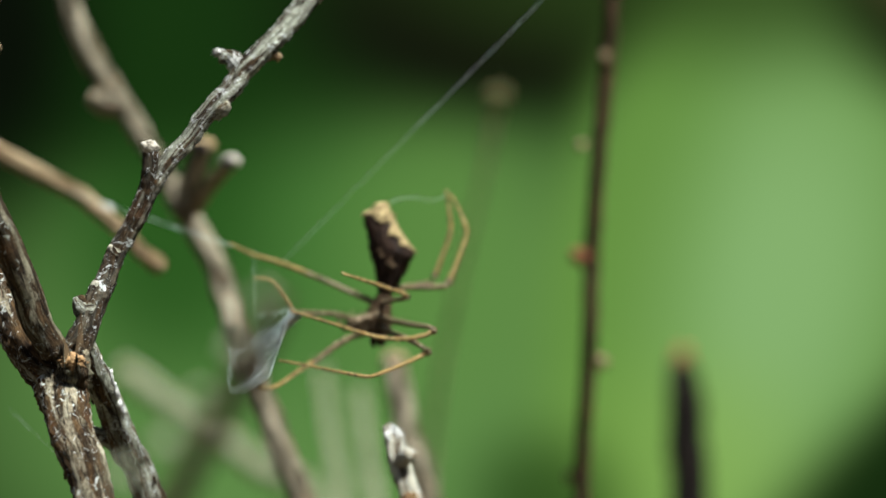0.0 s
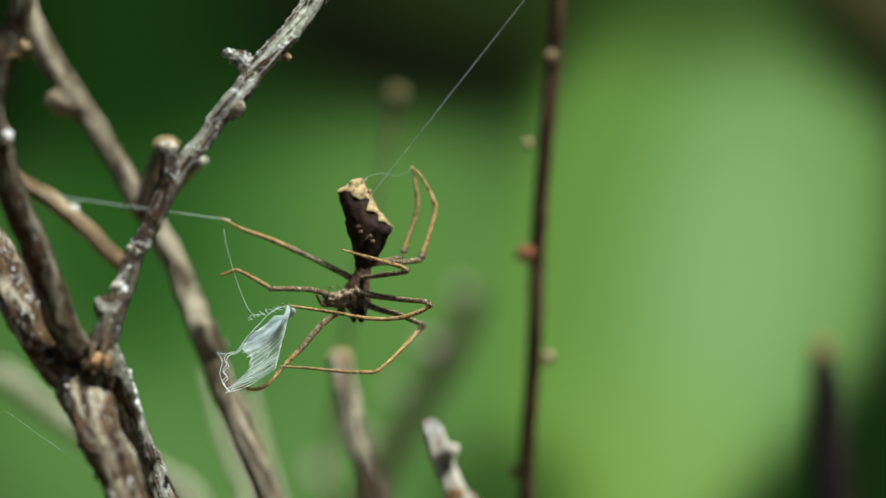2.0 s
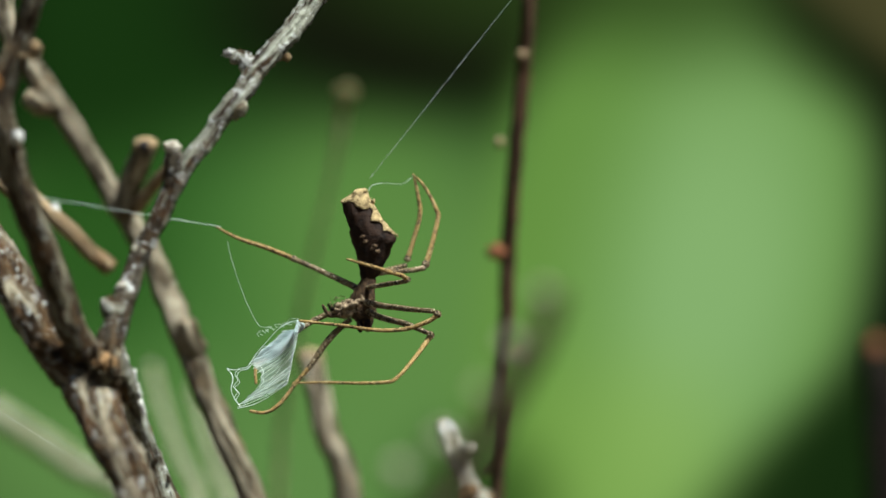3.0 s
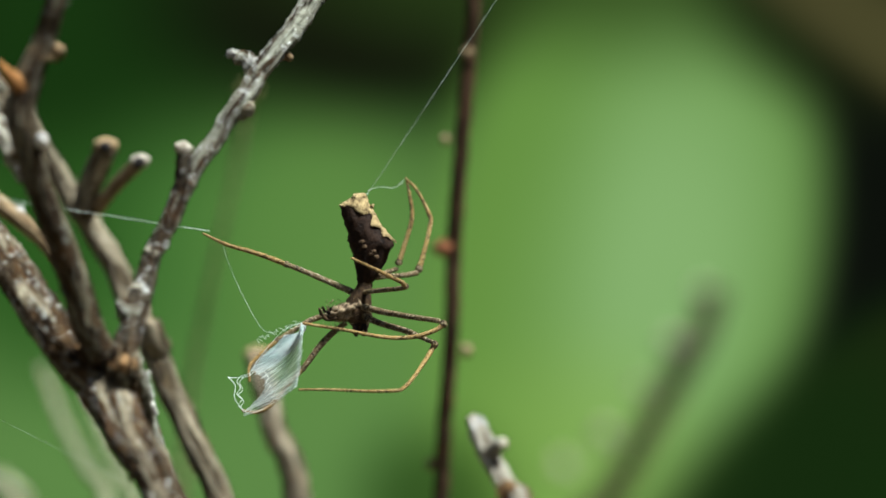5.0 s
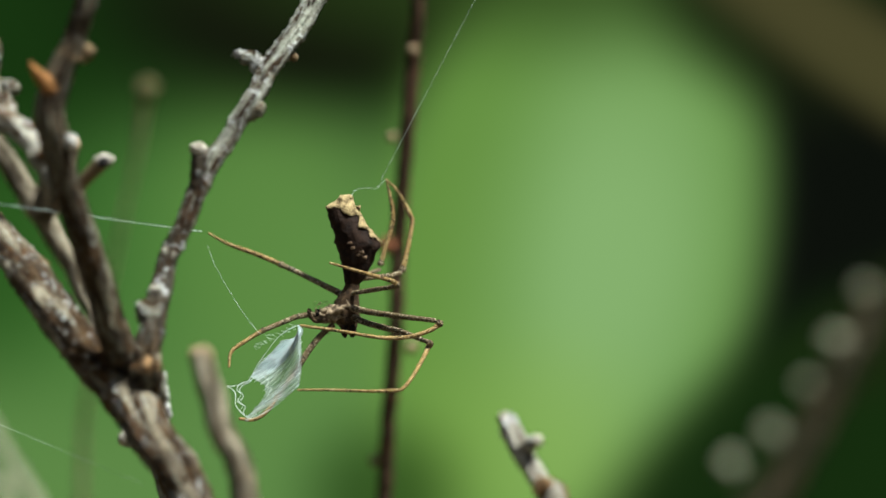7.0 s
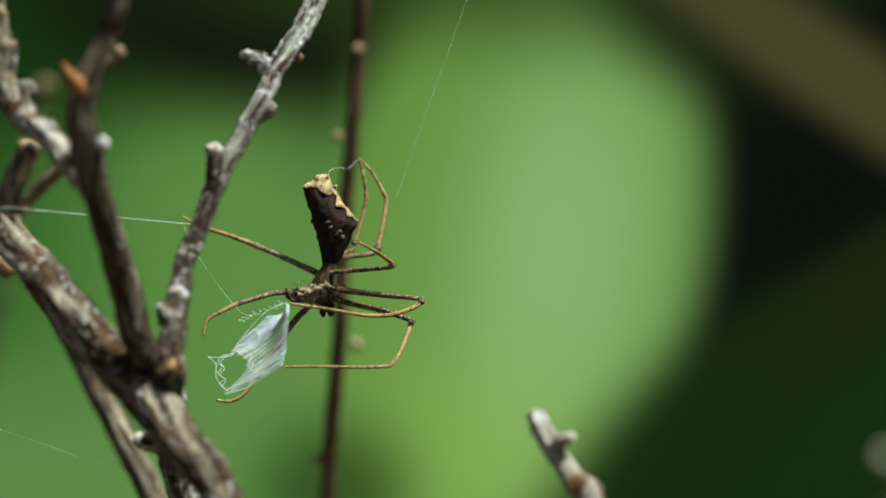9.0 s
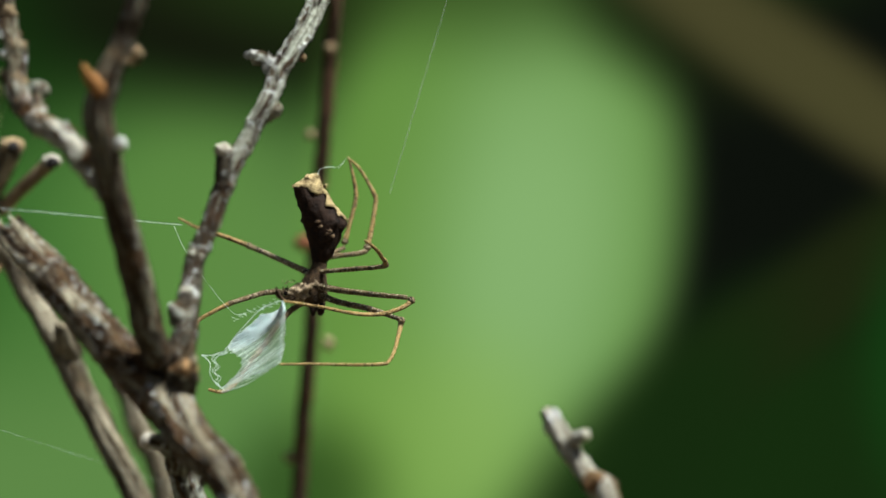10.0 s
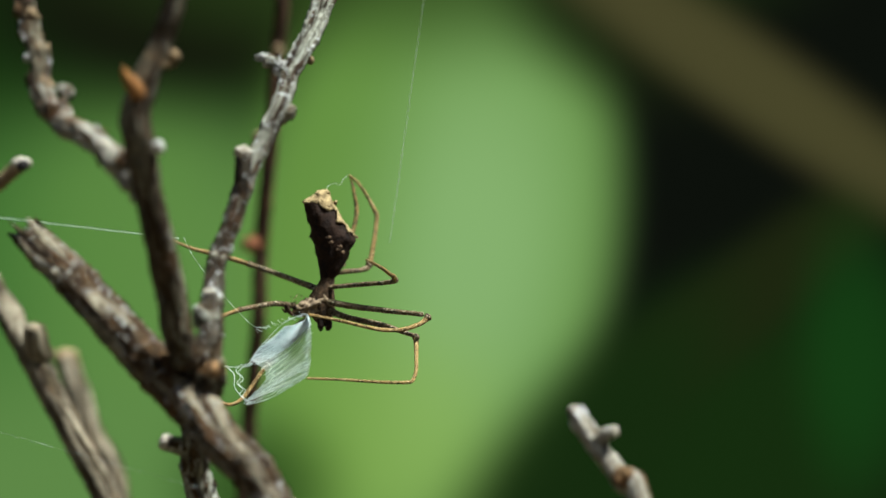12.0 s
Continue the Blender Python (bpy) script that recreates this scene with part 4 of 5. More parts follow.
def build_spider():
    s = thing("spider", at(*SPIDER_AT), "brown stick-like net-casting spider hanging head down on silk", "spider")
    ab = part("abdomen", abdomen_body(), BODY_DARK, s, "blackish wedge-shaped abdomen")
    part("ridge", abdomen_crest(), PLATE, ab, "pale tan crinkled ridge")
    for x, y, r in ((597, 314, 3.5), (580, 318, 4), (557, 331, 3), (590, 320, 4), (611, 331, 3.5)):
        part("tubercle", lump(sp(x, y, -0.06), r * K_BODY, (1, 1, 1), 0.8, x, 3), PLATE, ab)
    for x, y, r, d in ((617, 411, 3.5, 0.27), (595, 394, 3, 0.27), (600, 403, 3, 0.27), (612, 416, 3, 0.27), (622, 420, 3, 0.24)):
        part("fleck", lump(sp(x, y, -d), r * K_BODY, (1.2, 0.4, 0.8), 1.0, x, 3, 2.0), BODY_FLECK, ab)
    ca = part("carapace", loft([(602, 458, 0, 8, 0, 8), (602, 470, 0, 13, 0, 12), (598, 484, 0, 17, 2, 16), (594, 502, 0, 22, 3, 19), (592, 520, 0, 24, 4, 20),
                                (592, 536, 0, 21, 4, 18), (595, 548, 0, 14, 3, 13), (598, 554, 0, 8, 2, 8)], 26, 0.18, 3.0), BODY_BROWN, s, "mottled brown head and thorax")
    part("face", limb(leg_rows((598, 506, 0, 44), (578, 519, 0, 38), (556, 525, 0, 28), (541, 527, 0, 16)), 0.02, 26, 0.35, 0.12, seed=5), FACE, ca, "pale hairy face")
    part("eye", lump(sp(540, 522, -0.14), 4 * K_BODY, (1, 1, 1), 0.02, 0, 3), EYE, ca, "large glossy black eye")
    part("eye", lump(sp(543, 516, 0.12), 4 * K_BODY, (1, 1, 1), 0.02, 0, 3), EYE, ca, "large glossy black eye")
    hair = random.Random(3)
    bm = bmesh.new()
    for _ in range(150):
        x, y, d = 560 + hair.gauss(0, 14), 526 + hair.gauss(0, 11), hair.gauss(0, 0.1)
        a, ln = hair.uniform(0, 6.28), hair.uniform(5, 11)
        p, q = at(*sp(x, y, d)), at(*sp(x + ln * math.cos(a) - 2, y + ln * math.sin(a), d + hair.gauss(0, 0.05)))
        w = Vector((0.6, 0.3, 0.6)) * K_BODY * CM
        o = [bm.verts.new(p + w), bm.verts.new(p - w), bm.verts.new(p + Vector((-w.x, w.y, w.z))), bm.verts.new(q)]
        for t in ((0, 1, 3), (1, 2, 3), (2, 0, 3), (0, 2, 1)):
            bm.faces.new([o[k] for k in t])
    tagged(part("bristles", bm, FACE, ca, "short pale and brown hairs"), kind="stuff")
    for x0, y0, x1, y1, d in ((528, 526, 522, 513, -0.15), (541, 523, 537, 511, -0.05), (548, 520, 546, 509, 0.1), (533, 530, 525, 522, 0.2)):
        part("spine", cord([(*sp(x0, y0, d), 0.028), (*sp((x0 + x1) / 2 - 1, (y0 + y1) / 2, d), 0.02), (*sp(x1, y1, d), 0.006)], 7, 0.02), BODY_BROWN, ca, "short dark spine")
    part("spot", lump(sp(551, 515, -0.2), 5 * K_BODY, (1.1, 0.6, 1.0), 0.5, 2, 3, 2.0), FACE, ca, "pale patch of hairs")
    for dx in (-7, 7):
        part("fang", lump(sp(596 + dx, 550, -0.1), 8 * K_BODY, (0.8, 0.9, 1.5), 0.2, dx, 3), BODY_DARK, ca)
    part("palp", cord(leg_rows((556, 530, -0.1, 9), (535, 533, -0.15, 8), (523, 515, -0.2, 5)), 8, 0.03), BODY_BROWN, ca)
    part("palp", cord(leg_rows((560, 535, 0.15, 9), (540, 530, 0.2, 8), (527, 512, 0.25, 5)), 8, 0.03), BODY_BROWN, ca)

    def leg(upper, lower, mat_u=LEG_BANDED, mat_l=LEG):
        """A leg that turns about its hip, with a shin that turns about its knee."""
        u = part("leg", limb(leg_rows(*upper), 0.04, 12, 0.16, 0.05, seed=upper[0][0]), mat_u, s, pivot=at(*sp(*upper[0][:3])))
        knee = at(*sp(*lower[0][:3]))
        shin = part("shin", limb(leg_rows(*lower), 0.03, 12, 0.1, 0.03, seed=lower[0][0]), mat_l, u, "thin tan lower leg", pivot=knee)
        x, y, d, w = lower[0]
        part("knee", lump(sp(x, y, d), w * 0.6 * K_BODY, (1, 1, 1), 0.2, x, 3), mat_u, u, pivot=knee)
        return u, shin

    holding, _ = leg([(590, 488, 0.1, 11), (569, 478, 0.1, 13), (515, 452, 0.1, 11), (466, 430, 0.15, 10)], [(466, 430, 0.15, 10), (412, 408, 0.15, 9), (362, 391, 0.2, 7), (322, 370, 0.2, 4)], LEG_PALE, LEG)
    leg([(604, 462, 0.1, 9), (640, 455, 0.25, 10), (672, 452, 0.5, 10), (693, 447, 0.7, 10)], [(696, 440, 0.72, 12), (706, 400, 0.85, 9), (714, 357, 1.0, 9), (711, 345, 1.02, 9), (700, 322, 1.1, 7), (684, 298, 1.15, 6), (666, 281, 1.2, 4)], LEG_BANDED, LEG)
    leg([(608, 458, 0.15, 9), (630, 451, 0.55, 9), (656, 442, 1.0, 9)], [(659, 430, 1.05, 11), (668, 400, 1.1, 9), (680, 352, 1.15, 9), (675, 312, 1.17, 7), (668, 283, 1.2, 4)], LEG_BANDED, LEG)
    side = leg([(600, 484, -0.1, 9), (630, 481, -0.4, 9), (665, 478, -0.8, 9), (697, 475, -1.1, 9)], [(699, 472, -1.1, 10), (692, 465, -1.2, 9), (680, 460, -1.3, 8), (640, 443, -1.7, 7), (595, 424, -2.0, 4)])
    upper = leg([(598, 508, -0.1, 12), (625, 515, -0.4, 12), (680, 523, -1.0, 11), (738, 529, -1.55, 9)], [(746, 534, -1.6, 11), (738, 542, -1.62, 9), (725, 549, -1.65, 9), (690, 560, -1.7, 8), (640, 562, -1.78, 7), (570, 553, -1.85, 6), (498, 545, -1.95, 5)])
    lower = leg([(600, 524, -0.1, 13), (630, 537, -0.4, 12), (685, 551, -0.95, 11), (727, 567, -1.35, 9)], [(731, 571, -1.4, 11), (716, 598, -1.75, 8), (695, 630, -2.2, 7), (678, 649, -2.43, 7), (666, 654, -2.45, 7), (620, 656, -2.4, 6), (550, 655, -2.2, 5), (493, 656, -2.05, 4)])
    front, _ = leg([(570, 540, 0, 11), (549, 556, 0, 12), (527, 582, -0.1, 12), (502, 622, -0.2, 10)], [(500, 624, -0.2, 10), (480, 650, -0.3, 8), (452, 690, -0.45, 8), (428, 706, -0.55, 7), (402, 704, -0.65, 6)])
    raised = leg([(560, 522, 0.1, 10), (525, 528, 0.1, 11), (498, 538, 0.0, 10), (450, 566, -0.2, 9)], [(448, 567, -0.2, 9), (420, 590, -0.3, 8), (398, 612, -0.4, 7), (397, 640, -0.5, 5)])
    return s, {"front": front, "raised": raised[0], "raised_shin": raised[1], "holding": holding, "side": side[0], "side_shin": side[1], "upper_shin": upper[1], "lower_shin": lower[1]}


def build_net():
    """The snare of woolly blue-white silk, held stretched between the front legs."""
    k = (37.715 + 1.9) / 4446.0
    corner = at((497 - 784) * k, 1.9, (441 - 543) * k)  # the upper corner, held by the spider
    n = thing("silk_net", corner, "small blue-white woolly silk net held open by the spider", "web")

    def q(dx, dy, dz=0.0):
        return ((497 + dx * 1.32 - 784) * k, 1.9 + dz, (441 - 543 - dy) * k)

    def right(u):
        """The gathered right-hand edge: most bands start near its upper corner."""
        g = 0.38 * u if u < 0.62 else 0.2356 + (u - 0.62) * 2.0116
        return -1 - 4 * g + 3 * math.sin(g * 3.1), 118 * g

    lx = np.array([-44, -64, -84, -96, -76, -74, -88, -108])
    ly = np.array([16, 36, 58, 78, 98, 117, 137, 158])
    us = np.linspace(0, 1, 8)

    def inner(u, v):
        rx, ry = right(u)
        x1, y1 = float(np.interp(u, us, lx)), float(np.interp(u, us, ly))
        x, y = rx + (x1 - rx) * v, ry + (y1 - ry) * v
        return x + 18 * u, y + 5 * math.sin(math.pi * v) * (u - 0.4), 0.3 * math.sin(math.pi * v) * math.cos(1.5 * u) + 0.25 * v - 0.4 * u

    rnd = random.Random(8)
    # veils of fine silk, dense near the upper edge
    for lo, hi in ((0.0, 0.5), (0.03, 0.42), (0.47, 1.0)):
        bm = bmesh.new()
        uv = bm.loops.layers.uv.new("uv")
        nu, nv = 72, 26
        ph = rnd.random() * 9
        g = [[bm.verts.new(at(*q(*[c + o for c, o in zip(inner(lo + (hi - lo) * i / nu, j / nv * (0.97 if lo < 0.5 else 1)),
              (1.5 * noise.noise(Vector((i * 0.13, j * 0.35, ph))), 2 * noise.noise(Vector((i * 0.11, j * 0.3, ph + 5))), 0.02 * lo + 0.02 * noise.noise(Vector((i * 0.1, j * 0.2, ph))) + 0.004 * math.sin(i * 0.87 + 2.5 * noise.noise(Vector((i * 0.05, j * 0.12, ph))))))]))) for j in range(nv + 1)] for i in range(nu + 1)]
        for i in range(nu):
            for j in range(nv):
                f = bm.faces.new((g[i][j], g[i + 1][j], g[i + 1][j + 1], g[i][j + 1]))
                for l, (a, b) in zip(f.loops, ((i, j), (i + 1, j), (i + 1, j + 1), (i, j + 1))):
                    l[uv].uv = (b / nv, lo + (hi - lo) * a / nu + ph)
        part("veil", bm, SILK_GAUZE if hi > 0.6 else SILK_VEIL, n, "thin gauzy veil of silk")
    # combed fibres, densest near the upper corner
    for lo, hi, count in ((0.0, 0.28, 320), (0.2, 0.5, 240), (0.48, 0.98, 24)):
        bm = bmesh.new()
        for _ in range(count):
            u, amp, ph, reach = rnd.uniform(lo, hi), rnd.uniform(0.3, 2.2), rnd.random() * 6, rnd.uniform(0.55, 1.0)
            rad, last = rnd.uniform(0.0018, 0.0038) * CM, None
            for j in range(15):
                v = j / 14 * reach
                x, y, z = inner(u, v)
                c = at(*q(x + amp * 0.4 * math.cos(ph + v * 9), y + amp * math.sin(ph + v * 7), z + 0.04 * math.sin(ph * 3 + v * 6)))
                ring = [bm.verts.new(c + Vector((0, math.cos(a) * rad, math.sin(a) * rad))) for a in (0.8, 2.37, 3.94, 5.5)]
                if last:
                    for k2 in range(4):
                        bm.faces.new((last[k2], last[(k2 + 1) % 4], ring[(k2 + 1) % 4], ring[k2]))
                last = ring
        bmesh.ops.recalc_face_normals(bm, faces=bm.faces)
        tagged(part("fluff", bm, SILK, n, "fine combed blue-white silk fibres"), kind="stuff")
    # woolly bands
    for i in range(19):
        u = (i + rnd.uniform(-0.4, 0.4)) / 11 * 0.6 if i < 11 else 0.66 + (max(0.0, i - 11 + rnd.uniform(-0.3, 0.3)) / 7) ** 0.55 * 0.34
        u = min(1, max(0, u))
        amp, ph, f = rnd.uniform(0.5, 2.4), rnd.random() * 6, rnd.uniform(2, 6)
        rows = []
        for j in range(13):
            v = j / 12
            x, y, z = inner(u, v)
            rows.append((*q(x + amp * 0.5 * math.cos(ph + v * f * 3), y + amp * math.sin(ph + v * f * 2.2) * (0.3 + v), z + 0.03 * math.sin(ph * 2 + v * 7)), rnd.uniform(0.002, 0.0042)))
        part("strand", limb(rows, 0.05, 5, 0.2, 0.1, seed=i), SILK, n)
    # bent, curling edge threads
    edges = [
        [(-90, 78), (-80, 58), (-62, 36), (-44, 16), (-28, 5), (-12, -1), (0, 0)],
        [(0, 0), (-1, 40), (-4, 80), (-6, 118)],
        [(-2, 2), (-4, 40), (-6, 82), (-9, 116)],
        [(-90, 78), (-96, 86), (-108, 88), (-114, 98), (-108, 110), (-114, 122), (-104, 132), (-110, 144), (-98, 158)],
        [(-88, 82), (-94, 90), (-104, 92), (-110, 102), (-104, 114), (-110, 126), (-101, 136), (-105, 148), (-94, 160)],
        [(-92, 84), (-108, 90), (-124, 90), (-130, 88), (-118, 104), (-117, 130), (-103, 154)],
        [(-90, 78), (-82, 84), (-70, 84), (-60, 96), (-66, 104), (-58, 112), (-66, 124)],
        [(-99, 160), (-70, 150), (-40, 136), (-8, 118)],
        [(-100, 163), (-72, 155), (-42, 140), (-8, 120)],
    ]
    for e in edges:
        rows = [(*q(x + 0.13 * y + rnd.uniform(-1, 1), y + rnd.uniform(-1, 1), 0.2 * min(1, -x / 80) - 0.0028 * y), rnd.uniform(0.0035, 0.006)) for x, y in e]
        part("edge_thread", limb(rows, 0.03, 6, 0.3, 0.2, seed=rnd.random() * 9), SILK, n)
    # loose fuzz at the upper edge
    for c in range(9):
        x0, y0 = -8 - 8 * c, -3 + 3.2 * c
        rows, a = [], rnd.random() * 6
        for j in range(8):
            a += rnd.uniform(0.4, 1.4)
            rows.append((*q(x0 + rnd.uniform(2, 6) * math.cos(a) - j * 0.8, y0 + rnd.uniform(1, 5) * math.sin(a * 1.2), 0.15 * rnd.random()), rnd.uniform(0.0018, 0.0028)))
        part("fuzz", limb(rows, 0.03, 5, 0.2, 0.1, seed=c), SILK_THIN, n)
    return n


# ---- silk lines ----
# seconds, upper and lower end
DRAG_ROWS = [
    (0, (1.33, 5.20, 4.57), (-3.29, 5.20, -0.15)),
    (0.5, (1.41, 5.20, 4.78), (-3.12, 5.20, -0.03)),
    (1.5, (1.51, 5.20, 4.87), (-2.85, 5.20, -0.09)),
    (2.5, (2.52, 5.20, 6.67), (-1.30, 5.20, 1.28)),
    (3, (2.48, 5.20, 6.45), (-1.57, 5.20, 1.24)),
    (5, (2.24, 5.20, 6.44), (-1.39, 5.20, 0.93)),
    (6, (1.80, 5.20, 6.86), (-1.77, 5.20, 1.31)),
    (7, (2.12, 5.20, 7.01), (-0.96, 5.20, 1.17)),
    (9, (1.79, 5.20, 7.00), (-0.51, 5.20, 0.82)),
    (9.5, (1.52, 5.20, 7.20), (-0.56, 5.20, 0.94)),
    (10.5, (1.45, 5.20, 7.21), (-0.45, 5.20, 0.89)),
    (11.5, (0.97, 5.20, 6.50), (-0.39, 5.20, 0.04)),
    (12, (0.74, 5.20, 6.58), (-0.34, 5.20, 0.07)),
]
LINE_ANCHOR = (-9.02, 9.85, 0.99)
LINE_ROWS = [
    (0.0, -4.29, 5.00, 0.09),
    (0.5, -4.27, 5.00, 0.25),
    (1.0, -4.31, 5.00, 0.54),
    (1.5, -4.16, 5.00, 0.27),
    (2.0, -4.18, 5.00, 0.51),
    (2.5, -4.16, 5.00, 0.27),
    (3.0, -4.22, 5.00, 0.39),
    (5.0, -4.20, 5.00, 0.32),
    (5.5, -4.20, 5.00, 0.39),
    (6.0, -4.15, 5.00, 0.60),
    (6.5, -4.13, 5.00, 0.61),
    (7.0, -4.13, 5.00, 0.31),
    (9.0, -4.19, 5.00, 0.45),
    (9.5, -4.23, 5.00, 0.29),
    (10.0, -4.33, 5.00, 0.44),
    (10.5, -4.25, 5.00, 0.23),
    (11.0, -4.30, 5.00, 0.34),
    (11.5, -4.32, 5.00, 0.44),
    (12.0, -4.24, 5.00, 0.25),
]

def aim_pose(a, b):
    """The pose at a whose z axis points to b."""
    d = (b - a).normalized()
    side = d.cross(Vector((0, 0, 1))).normalized()
    up = d.cross(side)
    return Matrix.Translation(a) @ Matrix((side, up, d)).transposed().to_4x4()


def build_line(name, length, radius, label):
    bm = bmesh.new()
    n, sides = 40, 6
    rings = []
    for i in range(n + 1):
        z = length * i / n
        rings.append([bm.verts.new((radius * CM * math.cos(2 * math.pi * k / sides) + 0.00006 * noise.noise(Vector((i * 0.4, 0, length * 9))), radius * CM * math.sin(2 * math.pi * k / sides), z)) for k in range(sides)])
    for i in range(n):
        for k in range(sides):
            j = (k + 1) % sides
            bm.faces.new((rings[i][k], rings[i][j], rings[i + 1][j], rings[i + 1][k]))
    me = bpy.data.meshes.new(name)
    bm.to_mesh(me)
    bm.free()
    for p in me.polygons:
        p.use_smooth = True
    me.materials.append(SILK_THIN)
    return tagged(new(name, me), label, "silk thread", "silk threads")


def build_snag():
    """The slack thread that hangs from the leg to the net, with the loop above the abdomen."""
    t = thing("slack_thread", at(*SPIDER_AT), "slack curling silk thread between leg and net", "silk thread", "silk threads")
    part("thread", cord([(*sp(x, y, d), 0.0024) for x, y, d in ((347, 402, 0.2), (355, 428, 0.0), (367, 455, -0.3), (387, 494, -0.8), (410, 532, -1.3), (430, 556, -1.6), (452, 557, -1.7))], 6), SILK_THIN, t)
    part("loop", cord([(*sp(600, 312, 0.1), 0.003), (*sp(606, 302, 0.3), 0.003), (*sp(625, 297, 0.6), 0.003), (*sp(645, 299, 1.0), 0.003), (*sp(657, 292, 1.3), 0.003), (*sp(666, 283, 1.4), 0.003)], 6), SILK_THIN, t, "fine silk loop")
    return t


def build_far_lines():
    """A fine thread between the limbs."""
    a, b = at(-7.45, 3.4, -2.75), at(-4.6, -0.6, -3.45)
    ob = build_line("fine_thread", (b - a).length, 0.0014, "fine slack silk thread between twigs")
    ob.matrix_world = aim_pose(a, b)


# ---- build ----
build_ground()
backdrop = build_backdrop()
build_branch()
build_back_branch()
build_twigs()
spider, legs = build_spider()
silk_net = build_net()
anchor = at(*LINE_ANCHOR)
guy = build_line("anchor_thread", (at(-3.88, 5.0, 0.4) - anchor).length, 0.006, "taut silk thread from twig to the spider's leg")
drag = build_line("dragline", 0.066, 0.0033, "long fine silk dragline above the spider")
slack = build_snag()
build_far_lines()
focus_mark = new("focus_mark")
cam.data.dof.focus_object = focus_mark


def eased(rows, t):
    return [float(np.interp(t, [r[0] for r in rows], [r[i] for r in rows])) for i in range(1, len(rows[0]))]


# seconds and turns in degrees of the legs about their hips and of the shins about their knees: y alone, y and z, or x, y and z
RAISED = [(0.0, 28), (1.0, 34), (1.5, 24), (2.0, 30), (2.5, 22), (3.0, -6), (5.0, -3), (6.0, 0), (6.5, 4), (7.0, 8), (9.0, 15), (10.0, 14), (10.5, 16), (11.5, 24), (12.0, 20)]
RAISED_SHIN = [(0.0, 70), (1.0, 40), (2.2, 40), (2.5, 34), (2.8, 10), (3.2, 0), (12.0, 0)]
HOLDING = [(0, -4.4, 8.5), (0.5, -2.5, 2.9), (1, -1.5, -16.1), (1.5, -2.4, 14), (2, -1.5, -11.8), (2.5, -2.3, 10.2), (3, -0.9, -3.9), (5, -3.8, 8.6), (6, -1.8, -22), (9, -2.8, -24), (9.5, -2.6, -2.9), (10, -3.7, -29.9), (10.5, -7.7, -15.4), (11, -7.6, -28.9), (11.5, -7.8, -32.7), (12, -7.2, -24.1)]
FRONT = [(0, 21.3, 33.1), (0.5, 12.9, 18.5), (1, 9.8, 16.5), (1.5, 11.8, 20.9), (2, 7.9, 17.2), (2.5, 10.3, 19), (3, -0.2, -11.5), (5, 1, -11.5), (6, -0, -0.1), (9, -3, -20), (9.5, 4.3, 9.3), (10, 4.5, 5.6), (10.5, 2.2, 5.4), (12, 4.4, 3)]
UPPER_SHIN = [(0, 7.1, 11.5), (0.5, 2.7, -1.6), (1, 1.7, -5.6), (1.5, 3.5, -5.4), (2, 0.7, -8.6), (2.5, 2.3, -6), (3, -0.4, -11.4), (5, 1.2, 0), (5.5, 0.6, -7.6), (6, -0, -0.1), (6.5, -0.1, -2), (7, 1.1, -2.6), (9, 1.9, 5.8), (9.5, 2.9, 9.1), (10, 2.8, 11.4), (10.5, 7.6, 7), (11, 7.5, 6.8), (11.5, 6.9, 11.2), (12, 3.1, 10.6)]
LOWER_SHIN = [(0, -8.7, 10.2, 2.3), (0.5, -5.2, 6.4, -2.4), (1, -2.9, 1.5, -2), (1.5, -1, 4.4, -0.8), (2, 3.5, 2.5, -2.4), (2.5, -1.9, -0, -1.1), (3, 0.9, 0.1, 1.9), (5, -0.6, -0.4, 0.7), (5.5, -1.2, -0.5, 0.3), (6, -0.1, -0.3, -0.2), (6.5, 0.5, 0.8, 1), (7, -0.2, 0.4, -0.3), (9, -1.5, 1.2, 3.2), (9.5, -3.5, 1.2, 5.6), (10, -2.6, 1.9, 8.1), (10.5, -6.5, 7.2, 10.5), (11, -6.5, 6.7, 10), (11.5, -1.2, 5.5, 11.1), (12, 0.2, 2.7, 10.6)]
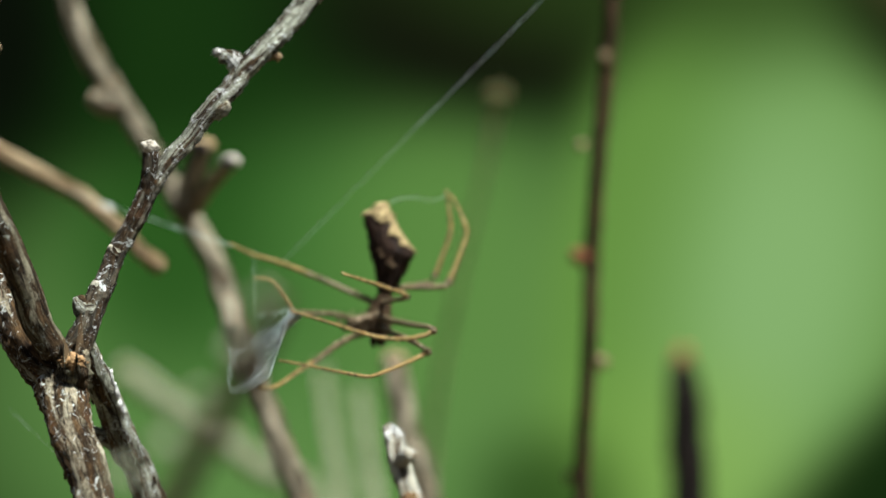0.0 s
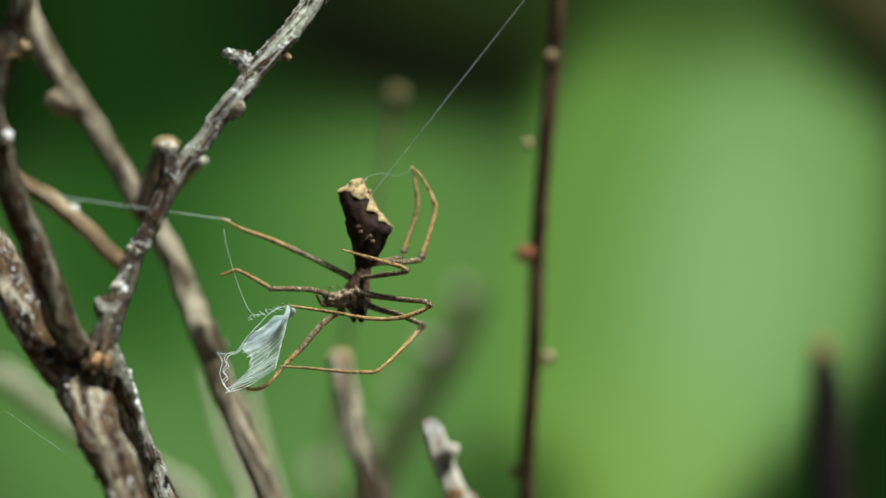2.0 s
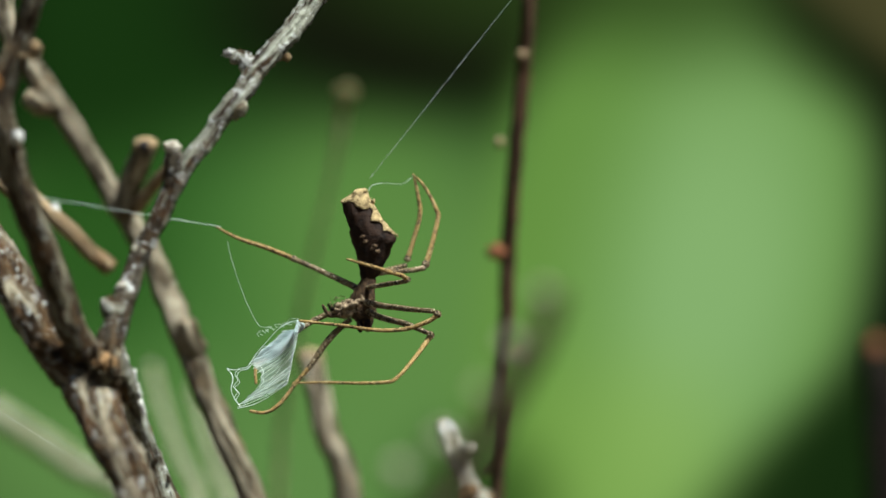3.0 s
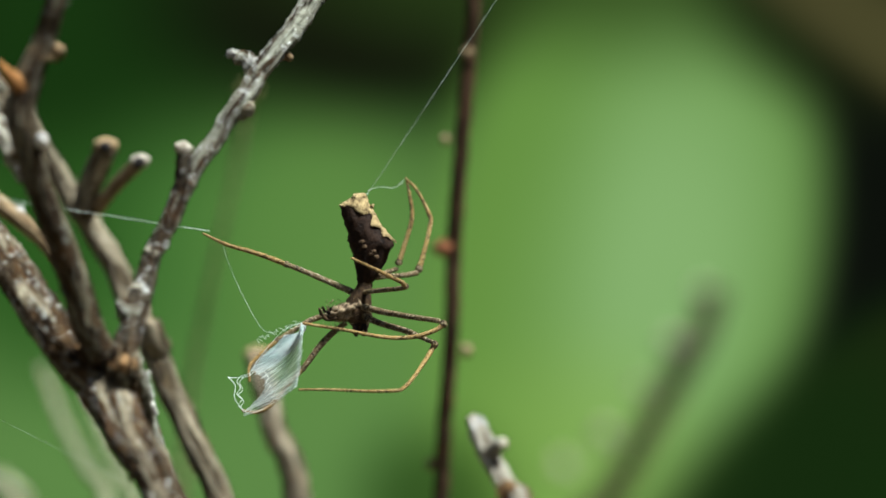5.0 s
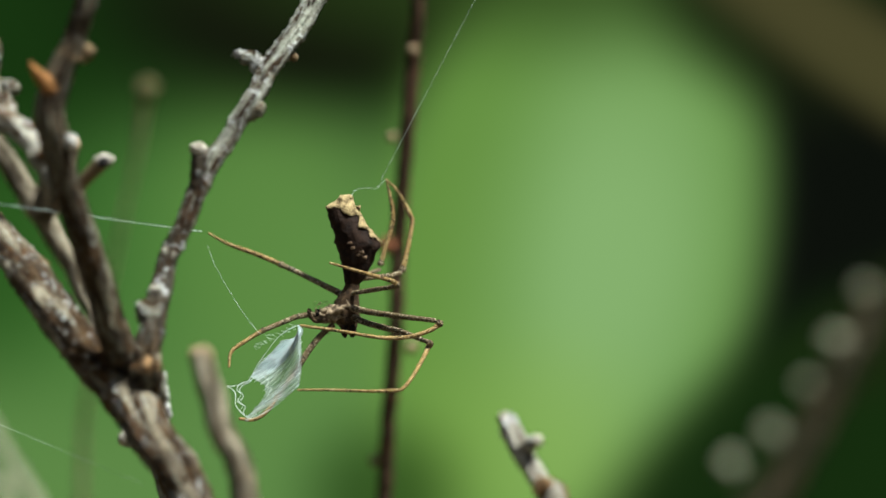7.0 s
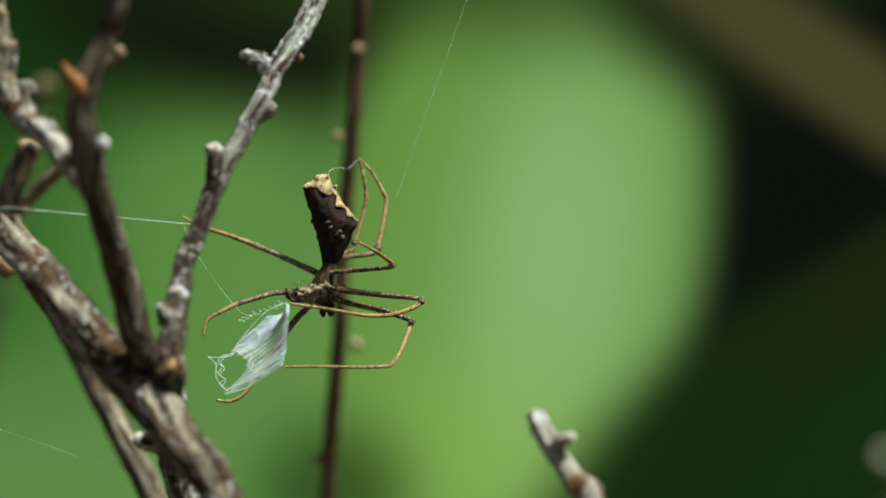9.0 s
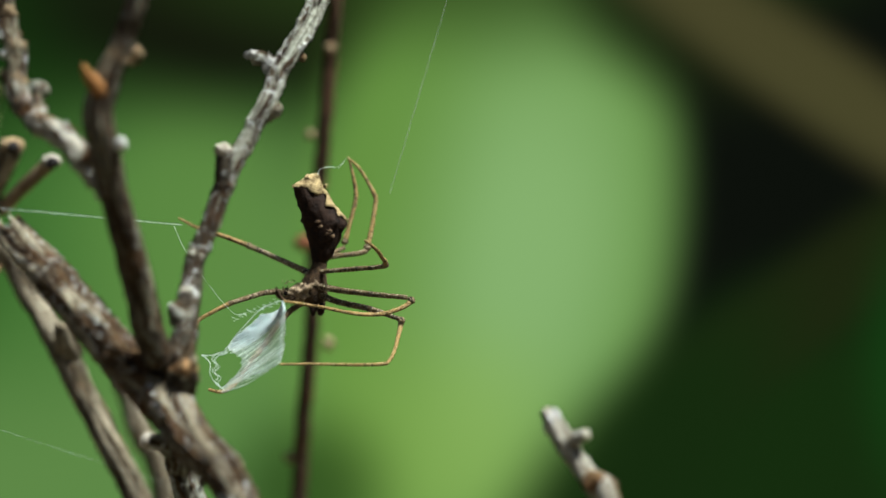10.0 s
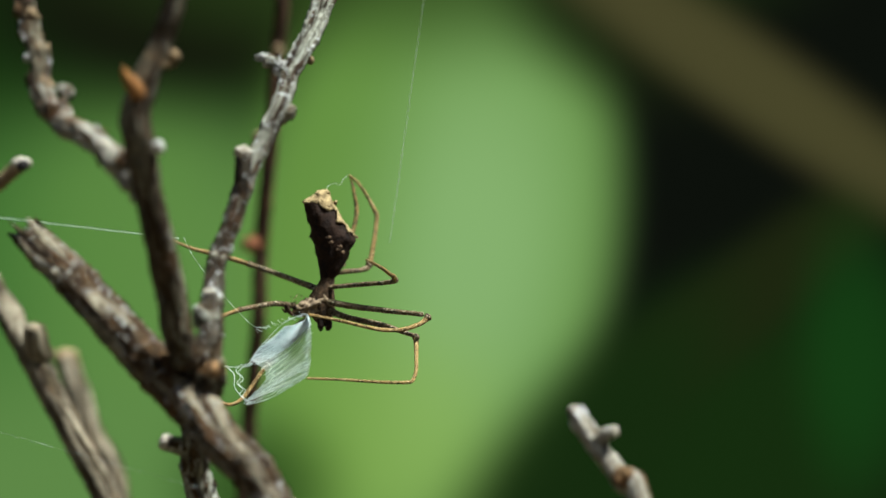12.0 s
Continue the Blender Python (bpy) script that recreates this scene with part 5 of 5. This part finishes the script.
SIDE = [(0, 2.3, -8.5), (0.5, 3, -6.6), (1, 3.6, -0.6), (1.5, 1.2, -10.1), (2, 0.6, -1.6), (2.5, -0.2, -10.9), (3, 0, -6.4), (5, -1.3, -11.1), (5.5, -1.1, -6.1), (6, 0.1, -0), (6.5, -1.3, -0.7), (7, -3.4, -12.2), (9, -0.9, 0.7), (9.5, -4, -7.8), (10, -0.7, 4.2), (10.5, -1.4, -5.4), (11, -0.2, -2.3), (11.5, 0.6, 3.2), (12, -2.3, -0.8)]
SIDE_SHIN = [(0, -10.5, 23), (0.5, -11.6, 17.4), (1, -12.9, 9.3), (1.5, -11.7, 22), (2, -10.4, 8.7), (2.5, -9.4, 25.2), (3, -8.1, 16.3), (5, 0.9, 17.2), (6, -0.6, 0.9), (9, -3.6, 17.5), (9.5, -1.2, 23.9), (10.5, -3, 18.8), (12, -5.1, 14.5)]


def turned(*angles):
    """Turns about x, y and z from one (y), two (y, z) or three angles."""
    return {1: (0, *angles, 0), 2: (0, *angles), 3: angles}[len(angles)]


def motions():
    walk(backdrop, [(t, Matrix.Translation(at(x, 80, 0))) for t, x in BACKDROP_ROWS])
    for ob in (spider, slack):
        walk(ob, [(t, Matrix.Translation(at(x, 4.5, z)) @ pose(0, 0, 0, *turn)) for t, x, z, *turn in SPIDER_ROWS])
    for name, rows in (("raised", RAISED), ("raised_shin", RAISED_SHIN), ("front", FRONT), ("holding", HOLDING), ("side", SIDE), ("side_shin", SIDE_SHIN), ("upper_shin", UPPER_SHIN), ("lower_shin", LOWER_SHIN)):
        ob = legs[name]
        home = ob.location.copy()
        walk(ob, [(t, Matrix.Translation(home) @ pose(0, 0, 0, *turned(*turn))) for t, *turn in rows])
    walk(silk_net, [(t, Matrix.Translation(at(x, y, z)) @ pose(0, 0, 0, *turn)) for t, x, y, z, *turn in NET_ROWS])
    walk(guy, [(t, aim_pose(anchor, at(x, y, z))) for t, x, y, z in LINE_ROWS])
    walk(drag, [(t, aim_pose(at(*high), at(*low))) for t, high, low in DRAG_ROWS])
    rows = []
    for t, eye, aim, roll in PATH:
        e, a = at(*eye), at(*aim)
        rows.append((t, Matrix.Translation(e + (a - e).normalized() * eased(FOCUS, t)[0] * CM)))
    walk(focus_mark, rows)


motions()
